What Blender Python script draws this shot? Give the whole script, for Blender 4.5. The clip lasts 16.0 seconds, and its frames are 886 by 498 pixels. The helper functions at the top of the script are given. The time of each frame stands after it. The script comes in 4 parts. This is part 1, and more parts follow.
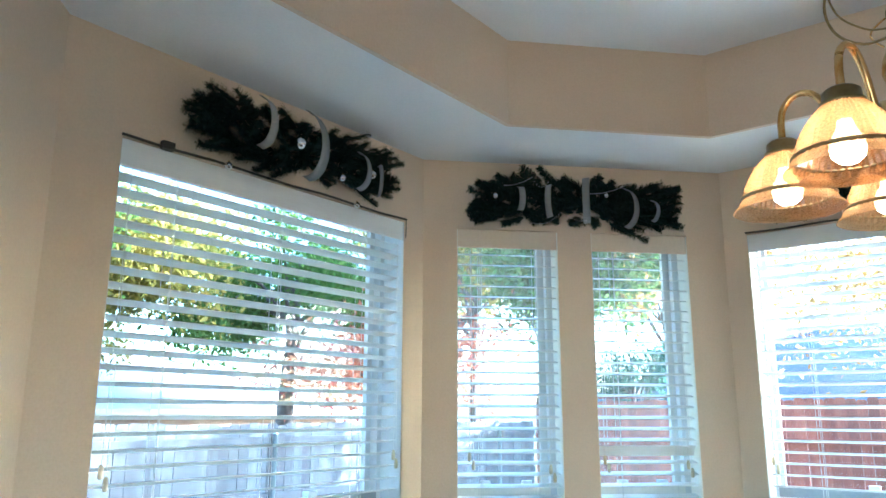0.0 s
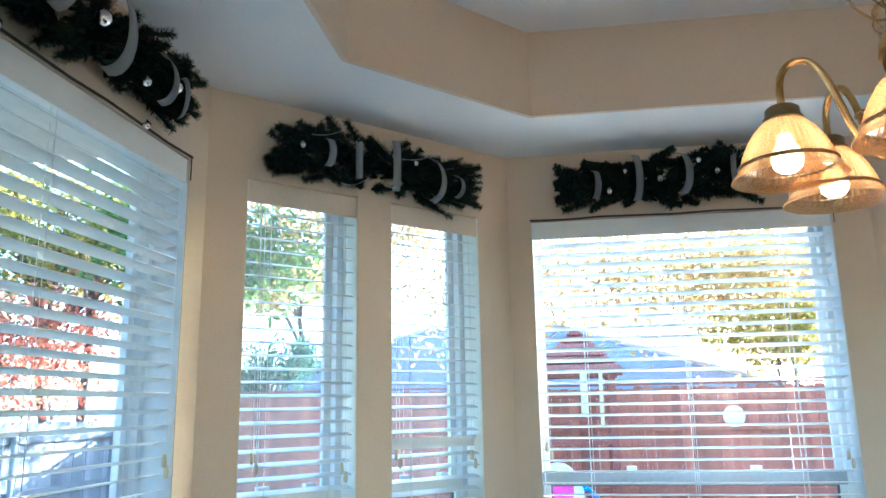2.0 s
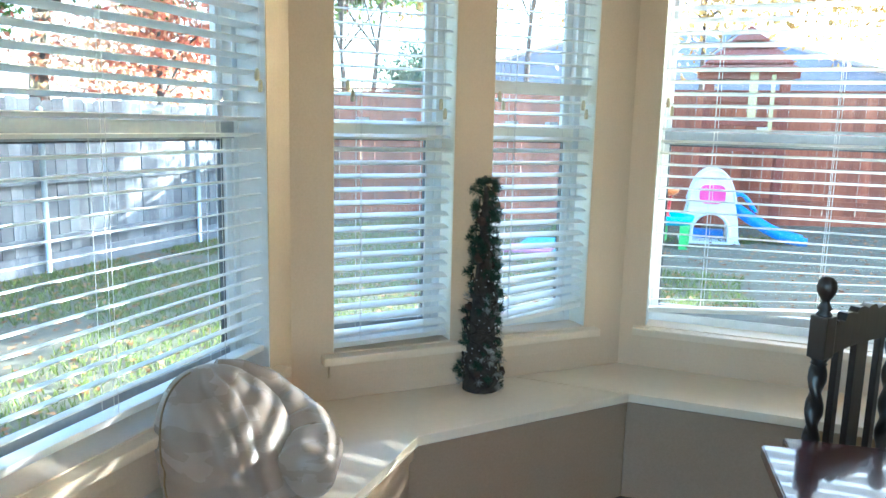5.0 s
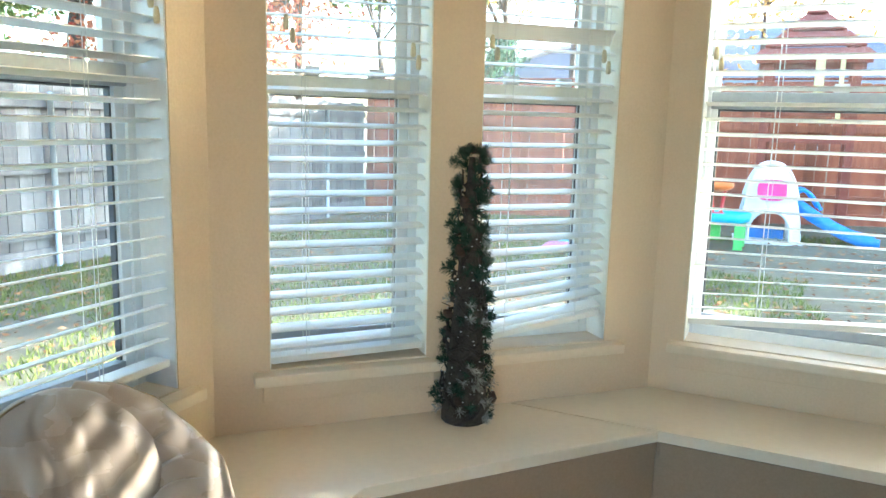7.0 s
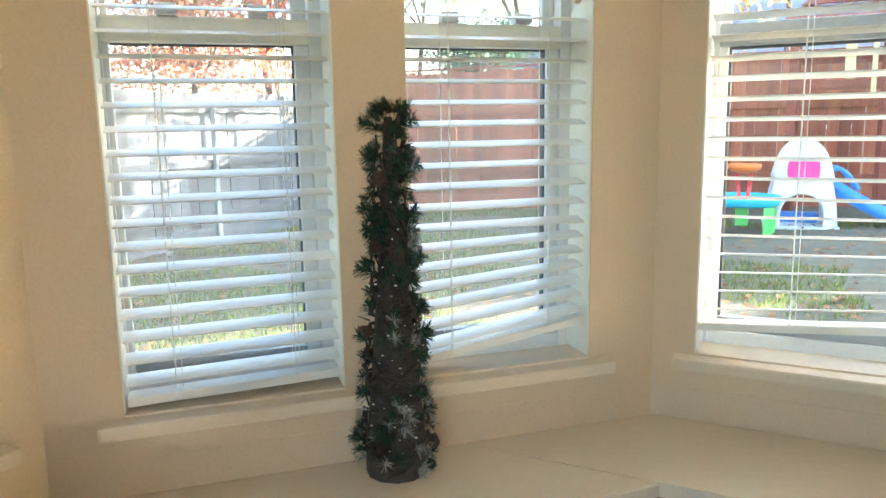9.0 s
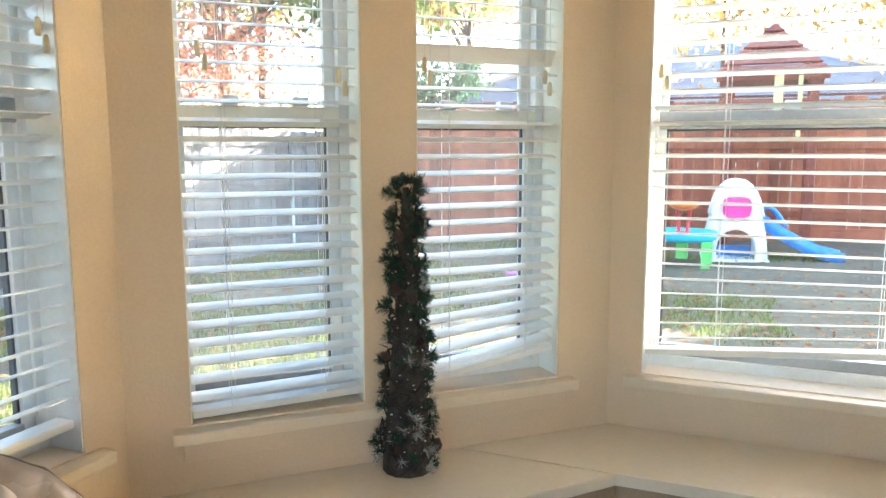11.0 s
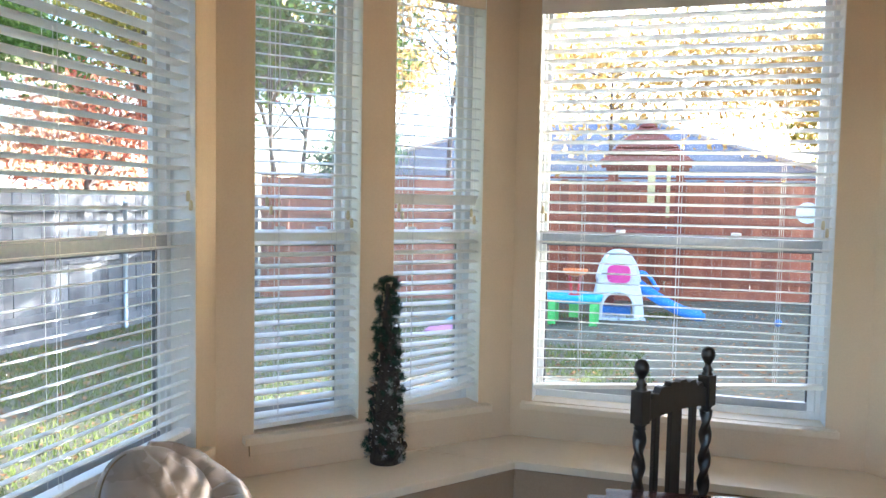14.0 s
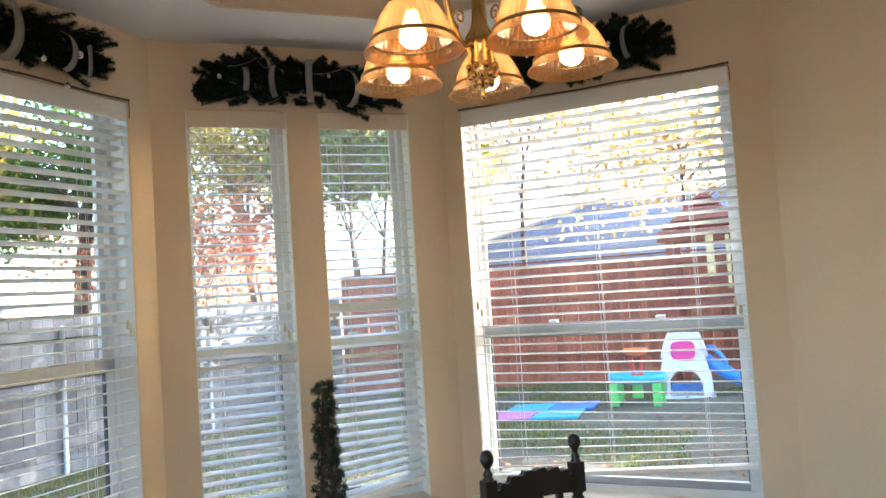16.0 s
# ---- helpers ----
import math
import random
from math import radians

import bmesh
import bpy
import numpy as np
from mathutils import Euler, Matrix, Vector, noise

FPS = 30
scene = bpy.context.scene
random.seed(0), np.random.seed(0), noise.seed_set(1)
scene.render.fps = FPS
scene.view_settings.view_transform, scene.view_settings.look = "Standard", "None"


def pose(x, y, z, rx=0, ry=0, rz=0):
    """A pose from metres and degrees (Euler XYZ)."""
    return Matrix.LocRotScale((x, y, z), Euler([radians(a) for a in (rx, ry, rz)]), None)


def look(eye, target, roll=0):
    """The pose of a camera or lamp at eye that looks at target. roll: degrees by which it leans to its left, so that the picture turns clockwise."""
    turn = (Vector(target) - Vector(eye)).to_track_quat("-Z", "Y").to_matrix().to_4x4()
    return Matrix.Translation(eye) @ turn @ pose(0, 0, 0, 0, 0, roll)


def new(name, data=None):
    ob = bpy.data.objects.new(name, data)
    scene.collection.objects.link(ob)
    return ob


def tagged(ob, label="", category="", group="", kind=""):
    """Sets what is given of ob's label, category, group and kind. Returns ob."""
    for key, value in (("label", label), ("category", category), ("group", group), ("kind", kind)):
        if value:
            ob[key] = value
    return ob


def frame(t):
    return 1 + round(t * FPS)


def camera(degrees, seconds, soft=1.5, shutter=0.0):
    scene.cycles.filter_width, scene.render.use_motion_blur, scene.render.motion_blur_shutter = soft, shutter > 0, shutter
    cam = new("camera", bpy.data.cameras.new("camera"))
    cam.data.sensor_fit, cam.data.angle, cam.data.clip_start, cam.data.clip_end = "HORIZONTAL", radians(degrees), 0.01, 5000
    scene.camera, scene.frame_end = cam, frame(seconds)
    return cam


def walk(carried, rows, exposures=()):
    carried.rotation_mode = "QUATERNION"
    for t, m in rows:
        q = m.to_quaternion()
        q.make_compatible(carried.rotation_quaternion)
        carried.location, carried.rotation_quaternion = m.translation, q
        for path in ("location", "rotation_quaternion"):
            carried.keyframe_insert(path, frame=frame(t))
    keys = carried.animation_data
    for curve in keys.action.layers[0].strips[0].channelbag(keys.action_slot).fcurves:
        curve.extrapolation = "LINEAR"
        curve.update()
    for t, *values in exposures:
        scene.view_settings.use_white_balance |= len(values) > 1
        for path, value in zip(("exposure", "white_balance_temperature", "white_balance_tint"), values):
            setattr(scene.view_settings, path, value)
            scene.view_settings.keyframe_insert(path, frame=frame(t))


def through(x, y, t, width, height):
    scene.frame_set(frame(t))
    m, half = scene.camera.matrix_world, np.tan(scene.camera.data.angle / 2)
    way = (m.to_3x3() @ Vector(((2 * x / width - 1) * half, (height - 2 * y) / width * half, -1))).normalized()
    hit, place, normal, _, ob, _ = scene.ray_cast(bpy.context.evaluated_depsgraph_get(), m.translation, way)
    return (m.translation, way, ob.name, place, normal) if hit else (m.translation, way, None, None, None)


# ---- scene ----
cam = camera(61.1, 16.0)
PATH = [
    (0, (1.635, 0.405, 1.664), (0.427, 1.94, 2.093), 0.2),
    (0.5, (1.399, 0.405, 1.656), (0.44, 2.099, 2.116), 0.1),
    (1, (1.116, 0.448, 1.666), (0.353, 2.231, 2.156), -0.4),
    (1.5, (0.886, 0.505, 1.674), (0.362, 2.379, 2.134), 0.1),
    (2, (0.792, 0.52, 1.648), (0.501, 2.455, 2.061), -1.0),
    (2.5, (0.772, 0.497, 1.619), (0.503, 2.446, 1.976), -0.8),
    (3, (0.759, 0.482, 1.551), (0.368, 2.424, 1.822), -0.4),
    (3.5, (0.781, 0.473, 1.493), (0.345, 2.424, 1.577), -0.9),
    (4, (0.841, 0.527, 1.433), (0.455, 2.486, 1.328), -1.8),
    (4.5, (0.915, 0.643, 1.401), (0.287, 2.532, 1.2), 0.5),
    (5, (0.991, 0.708, 1.379), (0.281, 2.548, 1.05), 1.4),
    (5.2, (0.984, 0.74, 1.349), (0.275, 2.585, 1.046), 1.3),
    (7.3, (0.974, 1.479, 1.227), (0.124, 3.26, 0.896), 1.2),
    (7.5, (0.976, 1.569, 1.201), (0.127, 3.36, 0.931), 0.9),
    (8, (0.954, 1.77, 1.16), (0.066, 3.537, 0.859), 0.0),
    (8.2, (0.963, 1.847, 1.143), (0.063, 3.603, 0.816), -0.5),
    (9.25, (0.955, 1.93, 1.165), (0.06, 3.69, 0.83), -1.1),
    (10.5, (0.951, 1.742, 1.224), (0.123, 3.538, 0.929), -0.9),
    (11, (1.01, 1.514, 1.264), (0.232, 3.337, 0.998), -0.1),
    (11.5, (1.064, 1.218, 1.327), (0.363, 3.075, 1.078), 0.7),
    (12, (1.142, 0.929, 1.396), (0.479, 2.807, 1.211), 1.2),
    (12.5, (1.163, 0.627, 1.396), (0.533, 2.519, 1.244), 1.5),
    (13, (1.173, 0.437, 1.425), (0.575, 2.341, 1.294), 1.7),
    (13.5, (1.188, 0.396, 1.444), (0.602, 2.303, 1.298), 1.5),
    (14, (1.243, 0.337, 1.505), (0.69, 2.255, 1.381), 1.1),
    (14.5, (1.381, 0.229, 1.548), (0.713, 2.114, 1.557), -0.7),
    (15, (1.603, 0.126, 1.551), (0.855, 1.979, 1.629), -1.4),
    (15.5, (1.845, 0.208, 1.537), (1.034, 2.034, 1.625), -3.6),
    (16, (2.131, 0.393, 1.565), (1.286, 2.203, 1.676), -3.7),
]
EXPOSURES = [
    (0.0, 4.08, 4350, 2), (1.5, 4.12, 4400, 3), (2.5, 3.62, 4350, 4), (3.0, 3.42, 4350, 2), (3.5, 3.34, 4450, 1), (4.0, 3.22, 4480, 3), (4.5, 3.36, 4550, 3), (5.0, 3.92, 4900, 2), (7.5, 4.02, 5600, 4), (8.2, 3.92, 5800, 6),
    (10.5, 3.95, 6000, 11), (12.5, 4.02, 5600, 13), (13.5, 3.76, 5500, 14), (14.5, 3.5, 5350, 14), (16.0, 3.52, 5700, 15),
]
walk(cam, [(t, look(eye, target, roll)) for t, eye, target, roll in PATH], EXPOSURES)

# ---- world and sun ----
world = bpy.data.worlds.new("sky")
scene.world = world
world.use_nodes = True
wn = world.node_tree
sky = wn.nodes.new("ShaderNodeTexSky")
sky.sky_type = "NISHITA"
sky.sun_disc = False
sky.sun_elevation = radians(14.5)
sky.sun_rotation = radians(42)
sky.dust_density = 2.5
wn.links.new(sky.outputs["Color"], wn.nodes["Background"].inputs["Color"])
wn.nodes["Background"].inputs["Strength"].default_value = 0.15
SUN_DIR = Vector((0.669, 0.743, 0.2586)).normalized()
sun = new("sun", bpy.data.lights.new("sun", "SUN"))
sun.data.energy = 4.4
sun.data.angle = radians(0.45)
sun.data.color = (1.0, 0.89, 0.74)
sun.matrix_world = look(SUN_DIR * 40, (0, 0, 0))


# ---- materials ----
def node_of(tree, kind, **values):
    n = tree.nodes.new(kind)
    for key, value in values.items():
        n.inputs[key].default_value = value
    return n


def surface(name, low, high, rough=0.6, metal=0.0, scale=8.0, fine=90.0, bump=0.15, spread=0.08, stretch=(1, 1, 1), by_piece=0.0, by_island=0.0, sheen=0.0, coat=0.0, local=False):
    """A two-scale noise surface between two base colours, with bump and uneven gloss."""
    m = bpy.data.materials.new(name)
    m.use_nodes = True
    t = m.node_tree
    b = t.nodes["Principled BSDF"]
    b.inputs["Metallic"].default_value = metal
    b.inputs["Sheen Weight"].default_value = sheen
    b.inputs["Coat Weight"].default_value = coat
    if local:
        c = t.nodes.new("ShaderNodeTexCoord").outputs["Object"]
    else:
        c = t.nodes.new("ShaderNodeNewGeometry").outputs["Position"]
    mp = node_of(t, "ShaderNodeMapping", Scale=stretch)
    t.links.new(c, mp.inputs["Vector"])
    n1 = node_of(t, "ShaderNodeTexNoise", Scale=scale, Detail=4.0)
    n2 = node_of(t, "ShaderNodeTexNoise", Scale=fine, Detail=3.0)
    for n in (n1, n2):
        t.links.new(mp.outputs["Vector"], n.inputs["Vector"])
    mix = t.nodes.new("ShaderNodeMath")
    mix.operation = "MULTIPLY_ADD"
    mix.inputs[1].default_value = 0.45
    t.links.new(n2.outputs["Fac"], mix.inputs[0])
    half = t.nodes.new("ShaderNodeMath")
    half.operation = "MULTIPLY"
    half.inputs[1].default_value = 0.55
    t.links.new(n1.outputs["Fac"], half.inputs[0])
    t.links.new(half.outputs[0], mix.inputs[2])
    fac = mix.outputs[0]
    ramp = t.nodes.new("ShaderNodeValToRGB")
    ramp.color_ramp.elements[0].position = 0.36
    ramp.color_ramp.elements[1].position = 0.64
    ramp.color_ramp.elements[0].color = (*low, 1)
    ramp.color_ramp.elements[1].color = (*high, 1)
    t.links.new(fac, ramp.inputs["Fac"])
    out = ramp.outputs["Color"]
    if by_piece or by_island:
        r = t.nodes.new("ShaderNodeObjectInfo").outputs["Random"] if by_piece else t.nodes.new("ShaderNodeNewGeometry").outputs["Random Per Island"]
        amount = by_piece or by_island
        span = node_of(t, "ShaderNodeMapRange")
        span.inputs["To Min"].default_value = 1 - amount
        span.inputs["To Max"].default_value = 1 + amount
        t.links.new(r, span.inputs["Value"])
        hs = node_of(t, "ShaderNodeHueSaturation")
        t.links.new(out, hs.inputs["Color"])
        t.links.new(span.outputs["Result"], hs.inputs["Value"])
        out = hs.outputs["Color"]
    t.links.new(out, b.inputs["Base Color"])
    rr = node_of(t, "ShaderNodeMapRange")
    rr.inputs["To Min"].default_value = max(0.02, rough - spread)
    rr.inputs["To Max"].default_value = min(1, rough + spread)
    t.links.new(n1.outputs["Fac"], rr.inputs["Value"])
    t.links.new(rr.outputs["Result"], b.inputs["Roughness"])
    if bump:
        bp = node_of(t, "ShaderNodeBump", Strength=bump, Distance=0.004)
        t.links.new(fac, bp.inputs["Height"])
        t.links.new(bp.outputs["Normal"], b.inputs["Normal"])
    return m


def leafy(name, dark, light, through=0.45):
    """Leaves: diffuse with light passing through, and a colour for each leaf."""
    m = bpy.data.materials.new(name)
    m.use_nodes = True
    t = m.node_tree
    t.nodes.remove(t.nodes["Principled BSDF"])
    g = t.nodes.new("ShaderNodeNewGeometry")
    ramp = t.nodes.new("ShaderNodeValToRGB")
    ramp.color_ramp.elements[0].color = (*dark, 1)
    ramp.color_ramp.elements[1].color = (*light, 1)
    t.links.new(g.outputs["Random Per Island"], ramp.inputs["Fac"])
    d = t.nodes.new("ShaderNodeBsdfDiffuse")
    tr = t.nodes.new("ShaderNodeBsdfTranslucent")
    mx = node_of(t, "ShaderNodeMixShader", Fac=through)
    for s in (d, tr):
        t.links.new(ramp.outputs["Color"], s.inputs["Color"])
    t.links.new(d.outputs[0], mx.inputs[1])
    t.links.new(tr.outputs[0], mx.inputs[2])
    t.links.new(mx.outputs[0], t.nodes["Material Output"].inputs["Surface"])
    return m


def clear_glass(name, tint=(1, 1, 1), gloss=0.07, rough=0.02, haze=0.0):
    """A thin pane: straight through, with a faint mirror on top."""
    m = bpy.data.materials.new(name)
    m.use_nodes = True
    t = m.node_tree
    t.nodes.remove(t.nodes["Principled BSDF"])
    tr = node_of(t, "ShaderNodeBsdfTransparent", Color=(*tint, 1))
    gl = node_of(t, "ShaderNodeBsdfGlossy", Roughness=rough)
    fr = node_of(t, "ShaderNodeLayerWeight", Blend=0.5)
    pw = t.nodes.new("ShaderNodeMath")
    pw.operation = "POWER"
    pw.inputs[1].default_value = 5.0
    t.links.new(fr.outputs["Facing"], pw.inputs[0])
    mu = t.nodes.new("ShaderNodeMath")
    mu.operation = "MULTIPLY_ADD"
    mu.inputs[1].default_value = 0.4
    mu.inputs[2].default_value = gloss
    t.links.new(pw.outputs[0], mu.inputs[0])
    mx = t.nodes.new("ShaderNodeMixShader")
    t.links.new(mu.outputs[0], mx.inputs[0])
    t.links.new(tr.outputs[0], mx.inputs[1])
    t.links.new(gl.outputs[0], mx.inputs[2])
    last = mx
    # An even pale translucent film mixed over the pane.
    if haze:
        film = node_of(t, "ShaderNodeBsdfTranslucent", Color=(0.92, 0.88, 0.76, 1))
        last = node_of(t, "ShaderNodeMixShader", Fac=haze)
        t.links.new(mx.outputs[0], last.inputs[1])
        t.links.new(film.outputs[0], last.inputs[2])
    t.links.new(last.outputs[0], t.nodes["Material Output"].inputs["Surface"])
    return m


def glowing(name, color, strength):
    m = bpy.data.materials.new(name)
    m.use_nodes = True
    b = m.node_tree.nodes["Principled BSDF"]
    b.inputs["Base Color"].default_value = (*color, 1)
    b.inputs["Emission Color"].default_value = (*color, 1)
    b.inputs["Emission Strength"].default_value = strength
    return m


WALL = surface("beige_wall_paint", (0.625, 0.487, 0.328), (0.685, 0.542, 0.373), 0.75, scale=1.6, fine=140, bump=0.35)
CEIL = surface("white_ceiling_paint", (0.70, 0.69, 0.67), (0.76, 0.75, 0.73), 0.85, scale=2, fine=120, bump=0.5)
TRAYP = surface("tan_tray_paint", (0.57, 0.445, 0.31), (0.63, 0.50, 0.355), 0.75, scale=1.6, fine=140, bump=0.35)
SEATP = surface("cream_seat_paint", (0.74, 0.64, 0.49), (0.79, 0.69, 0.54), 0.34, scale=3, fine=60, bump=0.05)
# Wall beige, with the shade under the seat put into the colour.
FRONTP = surface("shaded_beige_front_paint", (0.34, 0.235, 0.145), (0.40, 0.28, 0.18), 0.7, scale=1.6, fine=140, bump=0.3)
TRIM = surface("cream_trim_paint", (0.68, 0.56, 0.40), (0.74, 0.62, 0.46), 0.4, scale=4, fine=80, bump=0.06)
VINYL = surface("white_vinyl_frame", (0.68, 0.70, 0.70), (0.75, 0.765, 0.765), 0.35, scale=5, fine=60, bump=0.04)
JAMB = surface("cream_white_jamb_paint", (0.80, 0.79, 0.70), (0.86, 0.85, 0.77), 0.45, scale=4, fine=90, bump=0.06)
RAILM = surface("grey_rail_and_shaded_vinyl", (0.29, 0.31, 0.33), (0.36, 0.38, 0.40), 0.4, scale=5, fine=60, bump=0.04)
GASKET = surface("dark_gasket", (0.05, 0.055, 0.06), (0.09, 0.095, 0.1), 0.6, bump=0.05)
SLATM = surface("white_faux_wood_slat", (0.78, 0.77, 0.72), (0.86, 0.85, 0.80), 0.32, scale=3, fine=70, stretch=(0.4, 0.4, 8), bump=0.06, by_piece=0.03)
CORDM = surface("white_cord", (0.7, 0.69, 0.65), (0.8, 0.79, 0.74), 0.8, fine=300)
TASSELM = surface("cream_wooden_tassel", (0.56, 0.48, 0.30), (0.66, 0.58, 0.38), 0.45, fine=200, bump=0.05)
GLASS = clear_glass("window_glass", (0.97, 0.99, 0.985), 0.012)
HAZYGLASS = clear_glass("hazy_window_glass", (0.97, 0.99, 0.985), 0.03, haze=0.055)
FLOORM = surface("tan_carpet", (0.33, 0.235, 0.15), (0.41, 0.305, 0.20), 0.95, scale=4, fine=300, bump=0.6)
WIRE = surface("dark_green_wire", (0.012, 0.014, 0.01), (0.03, 0.03, 0.025), 0.5)
NEEDLE = leafy("dark_pine_needles", (0.010, 0.020, 0.015), (0.040, 0.068, 0.050), 0.1)
TREENEEDLE = leafy("blue_green_needles", (0.014, 0.034, 0.026), (0.055, 0.095, 0.070), 0.15)
FROST = leafy("frosted_needles", (0.16, 0.17, 0.16), (0.42, 0.43, 0.40), 0.1)
TWIG = surface("brown_twig", (0.013, 0.011, 0.009), (0.052, 0.045, 0.037), 0.85, scale=30, fine=200, bump=0.5, by_island=0.45)
CONE = surface("brown_pine_cone", (0.028, 0.015, 0.010), (0.075, 0.042, 0.027), 0.7, fine=200, by_island=0.3)
RIBBON = surface("silver_mesh_ribbon", (0.15, 0.15, 0.145), (0.26, 0.26, 0.25), 0.5, metal=0.1, fine=400, bump=0.5)
SILVER = surface("silver_ball", (0.75, 0.74, 0.72), (0.85, 0.84, 0.82), 0.12, metal=1.0, bump=0.0)
BEAD = surface("white_bead", (0.6, 0.6, 0.58), (0.75, 0.75, 0.72), 0.3, bump=0.0)
BLACKWOOD = surface("black_stained_wood", (0.006, 0.005, 0.005), (0.016, 0.012, 0.011), 0.33, scale=6, fine=120, stretch=(1, 1, 0.15), bump=0.12)
MAHOG = surface("dark_mahogany_top", (0.035, 0.010, 0.012), (0.085, 0.026, 0.028), 0.12, scale=3, fine=40, stretch=(0.3, 3, 1), bump=0.03, coat=0.6)
SATIN = surface("champagne_satin", (0.24, 0.19, 0.15), (0.31, 0.25, 0.20), 0.27, scale=5, fine=500, stretch=(1, 1, 3), bump=0.15, sheen=0.3)
PIPING = surface("gold_brown_piping", (0.16, 0.11, 0.05), (0.25, 0.18, 0.09), 0.5, fine=400)
BRASS = surface("polished_brass", (0.62, 0.40, 0.14), (0.74, 0.50, 0.20), 0.16, metal=1.0, fine=60, bump=0.03)
AGED = surface("aged_brass", (0.20, 0.15, 0.07), (0.30, 0.23, 0.11), 0.35, metal=0.9, fine=80, bump=0.1)
BULBM = glowing("warm_bulb", (1.0, 0.69, 0.40), 1.6)
CEDAR = surface("red_cedar_board", (0.22, 0.058, 0.030), (0.38, 0.120, 0.060), 0.8, scale=2.5, fine=30, stretch=(4, 4, 0.35), bump=0.4, by_piece=0.28)
CEDARDARK = surface("red_cedar_timber", (0.15, 0.030, 0.017), (0.23, 0.056, 0.030), 0.75, scale=3, fine=40, bump=0.3)
GREYBOARD = surface("weathered_grey_board", (0.10, 0.10, 0.105), (0.20, 0.20, 0.20), 0.85, scale=2.5, fine=30, stretch=(4, 4, 0.35), bump=0.4, by_piece=0.38)
GALV = surface("galvanised_post", (0.42, 0.46, 0.48), (0.56, 0.60, 0.62), 0.4, metal=0.7, bump=0.05)
GROUND = surface("autumn_lawn", (0.080, 0.070, 0.046), (0.145, 0.130, 0.080), 0.95, scale=0.7, fine=16, bump=0.8)
BLADE = leafy("grass_blades", (0.08, 0.115, 0.03), (0.26, 0.30, 0.09), 0.4)
LITTER = leafy("fallen_leaves", (0.14, 0.06, 0.03), (0.40, 0.22, 0.11), 0.2)
SHINGLE = surface("blue_grey_shingle", (0.09, 0.11, 0.17), (0.15, 0.18, 0.26), 0.9, scale=1.2, fine=14, stretch=(1, 1, 4), bump=0.5)
PALEROOF = surface("pale_grey_shingle", (0.33, 0.33, 0.33), (0.45, 0.45, 0.45), 0.9, scale=1.2, fine=14, stretch=(1, 1, 4), bump=0.5)
BRICKM = surface("tan_brick_wall", (0.34, 0.24, 0.18), (0.46, 0.35, 0.27), 0.9, scale=3, fine=20, bump=0.4)
BARK = surface("grey_brown_bark", (0.055, 0.042, 0.033), (0.15, 0.12, 0.10), 0.95, scale=5, fine=30, stretch=(1, 1, 0.25), bump=0.8)
P_WHITE = surface("white_plastic", (0.62, 0.63, 0.64), (0.74, 0.75, 0.76), 0.45, bump=0.04)
P_PINK = surface("magenta_plastic", (0.55, 0.03, 0.20), (0.66, 0.05, 0.27), 0.4, bump=0.04)
P_BLUE = surface("blue_plastic", (0.03, 0.17, 0.55), (0.05, 0.24, 0.66), 0.4, bump=0.04)
P_AQUA = surface("aqua_plastic", (0.03, 0.36, 0.52), (0.06, 0.45, 0.60), 0.4, bump=0.04)
P_GREEN = surface("lime_plastic", (0.10, 0.48, 0.10), (0.16, 0.58, 0.16), 0.4, bump=0.04)
P_RED = surface("red_plastic", (0.55, 0.03, 0.03), (0.66, 0.06, 0.05), 0.4, bump=0.04)
P_ORANGE = surface("orange_plastic", (0.65, 0.15, 0.02), (0.75, 0.21, 0.04), 0.4, bump=0.04)
P_YELLOW = surface("pale_yellow_plastic", (0.45, 0.35, 0.16), (0.55, 0.44, 0.22), 0.45, bump=0.04)
FOAM_PINK = surface("pink_foam", (0.5, 0.16, 0.33), (0.6, 0.22, 0.42), 0.8)
LEAF_GREEN = leafy("green_leaves", (0.06, 0.105, 0.022), (0.17, 0.24, 0.06))
LEAF_YELLOW = leafy("yellow_green_leaves", (0.16, 0.16, 0.035), (0.48, 0.38, 0.09), 0.55)
LEAF_GOLD = leafy("golden_leaves", (0.28, 0.16, 0.05), (0.58, 0.42, 0.15), 0.55)
LEAF_RED = leafy("red_orange_leaves", (0.38, 0.085, 0.06), (0.62, 0.30, 0.16), 0.55)
LEAF_PINE = leafy("blue_green_foliage", (0.04, 0.09, 0.06), (0.10, 0.17, 0.11))


# ---- mesh tools ----
def link_mesh(name, bm, material, smooth=False):
    me = bpy.data.meshes.new(name)
    bm.to_mesh(me)
    bm.free()
    if smooth:
        for p in me.polygons:
            p.use_smooth = True
    me.materials.append(material)
    return me


def part(name, bm, material, parent=None, label="", smooth=False):
    """Links a bmesh as one mesh object under a thing or a part."""
    ob = new(name, link_mesh(name, bm, material, smooth))
    if parent:
        ob.parent = parent
    if label:
        tagged(ob, label)
    return ob


def piece(name, me, parent, m):
    ob = new(name, me)
    ob.parent = parent
    ob.matrix_basis = m
    return ob


def thing(name, m, label, category, group="", kind=""):
    ob = new(name)
    ob.matrix_basis = m
    ob.empty_display_size = 0.1
    return tagged(ob, label, category, group, kind)


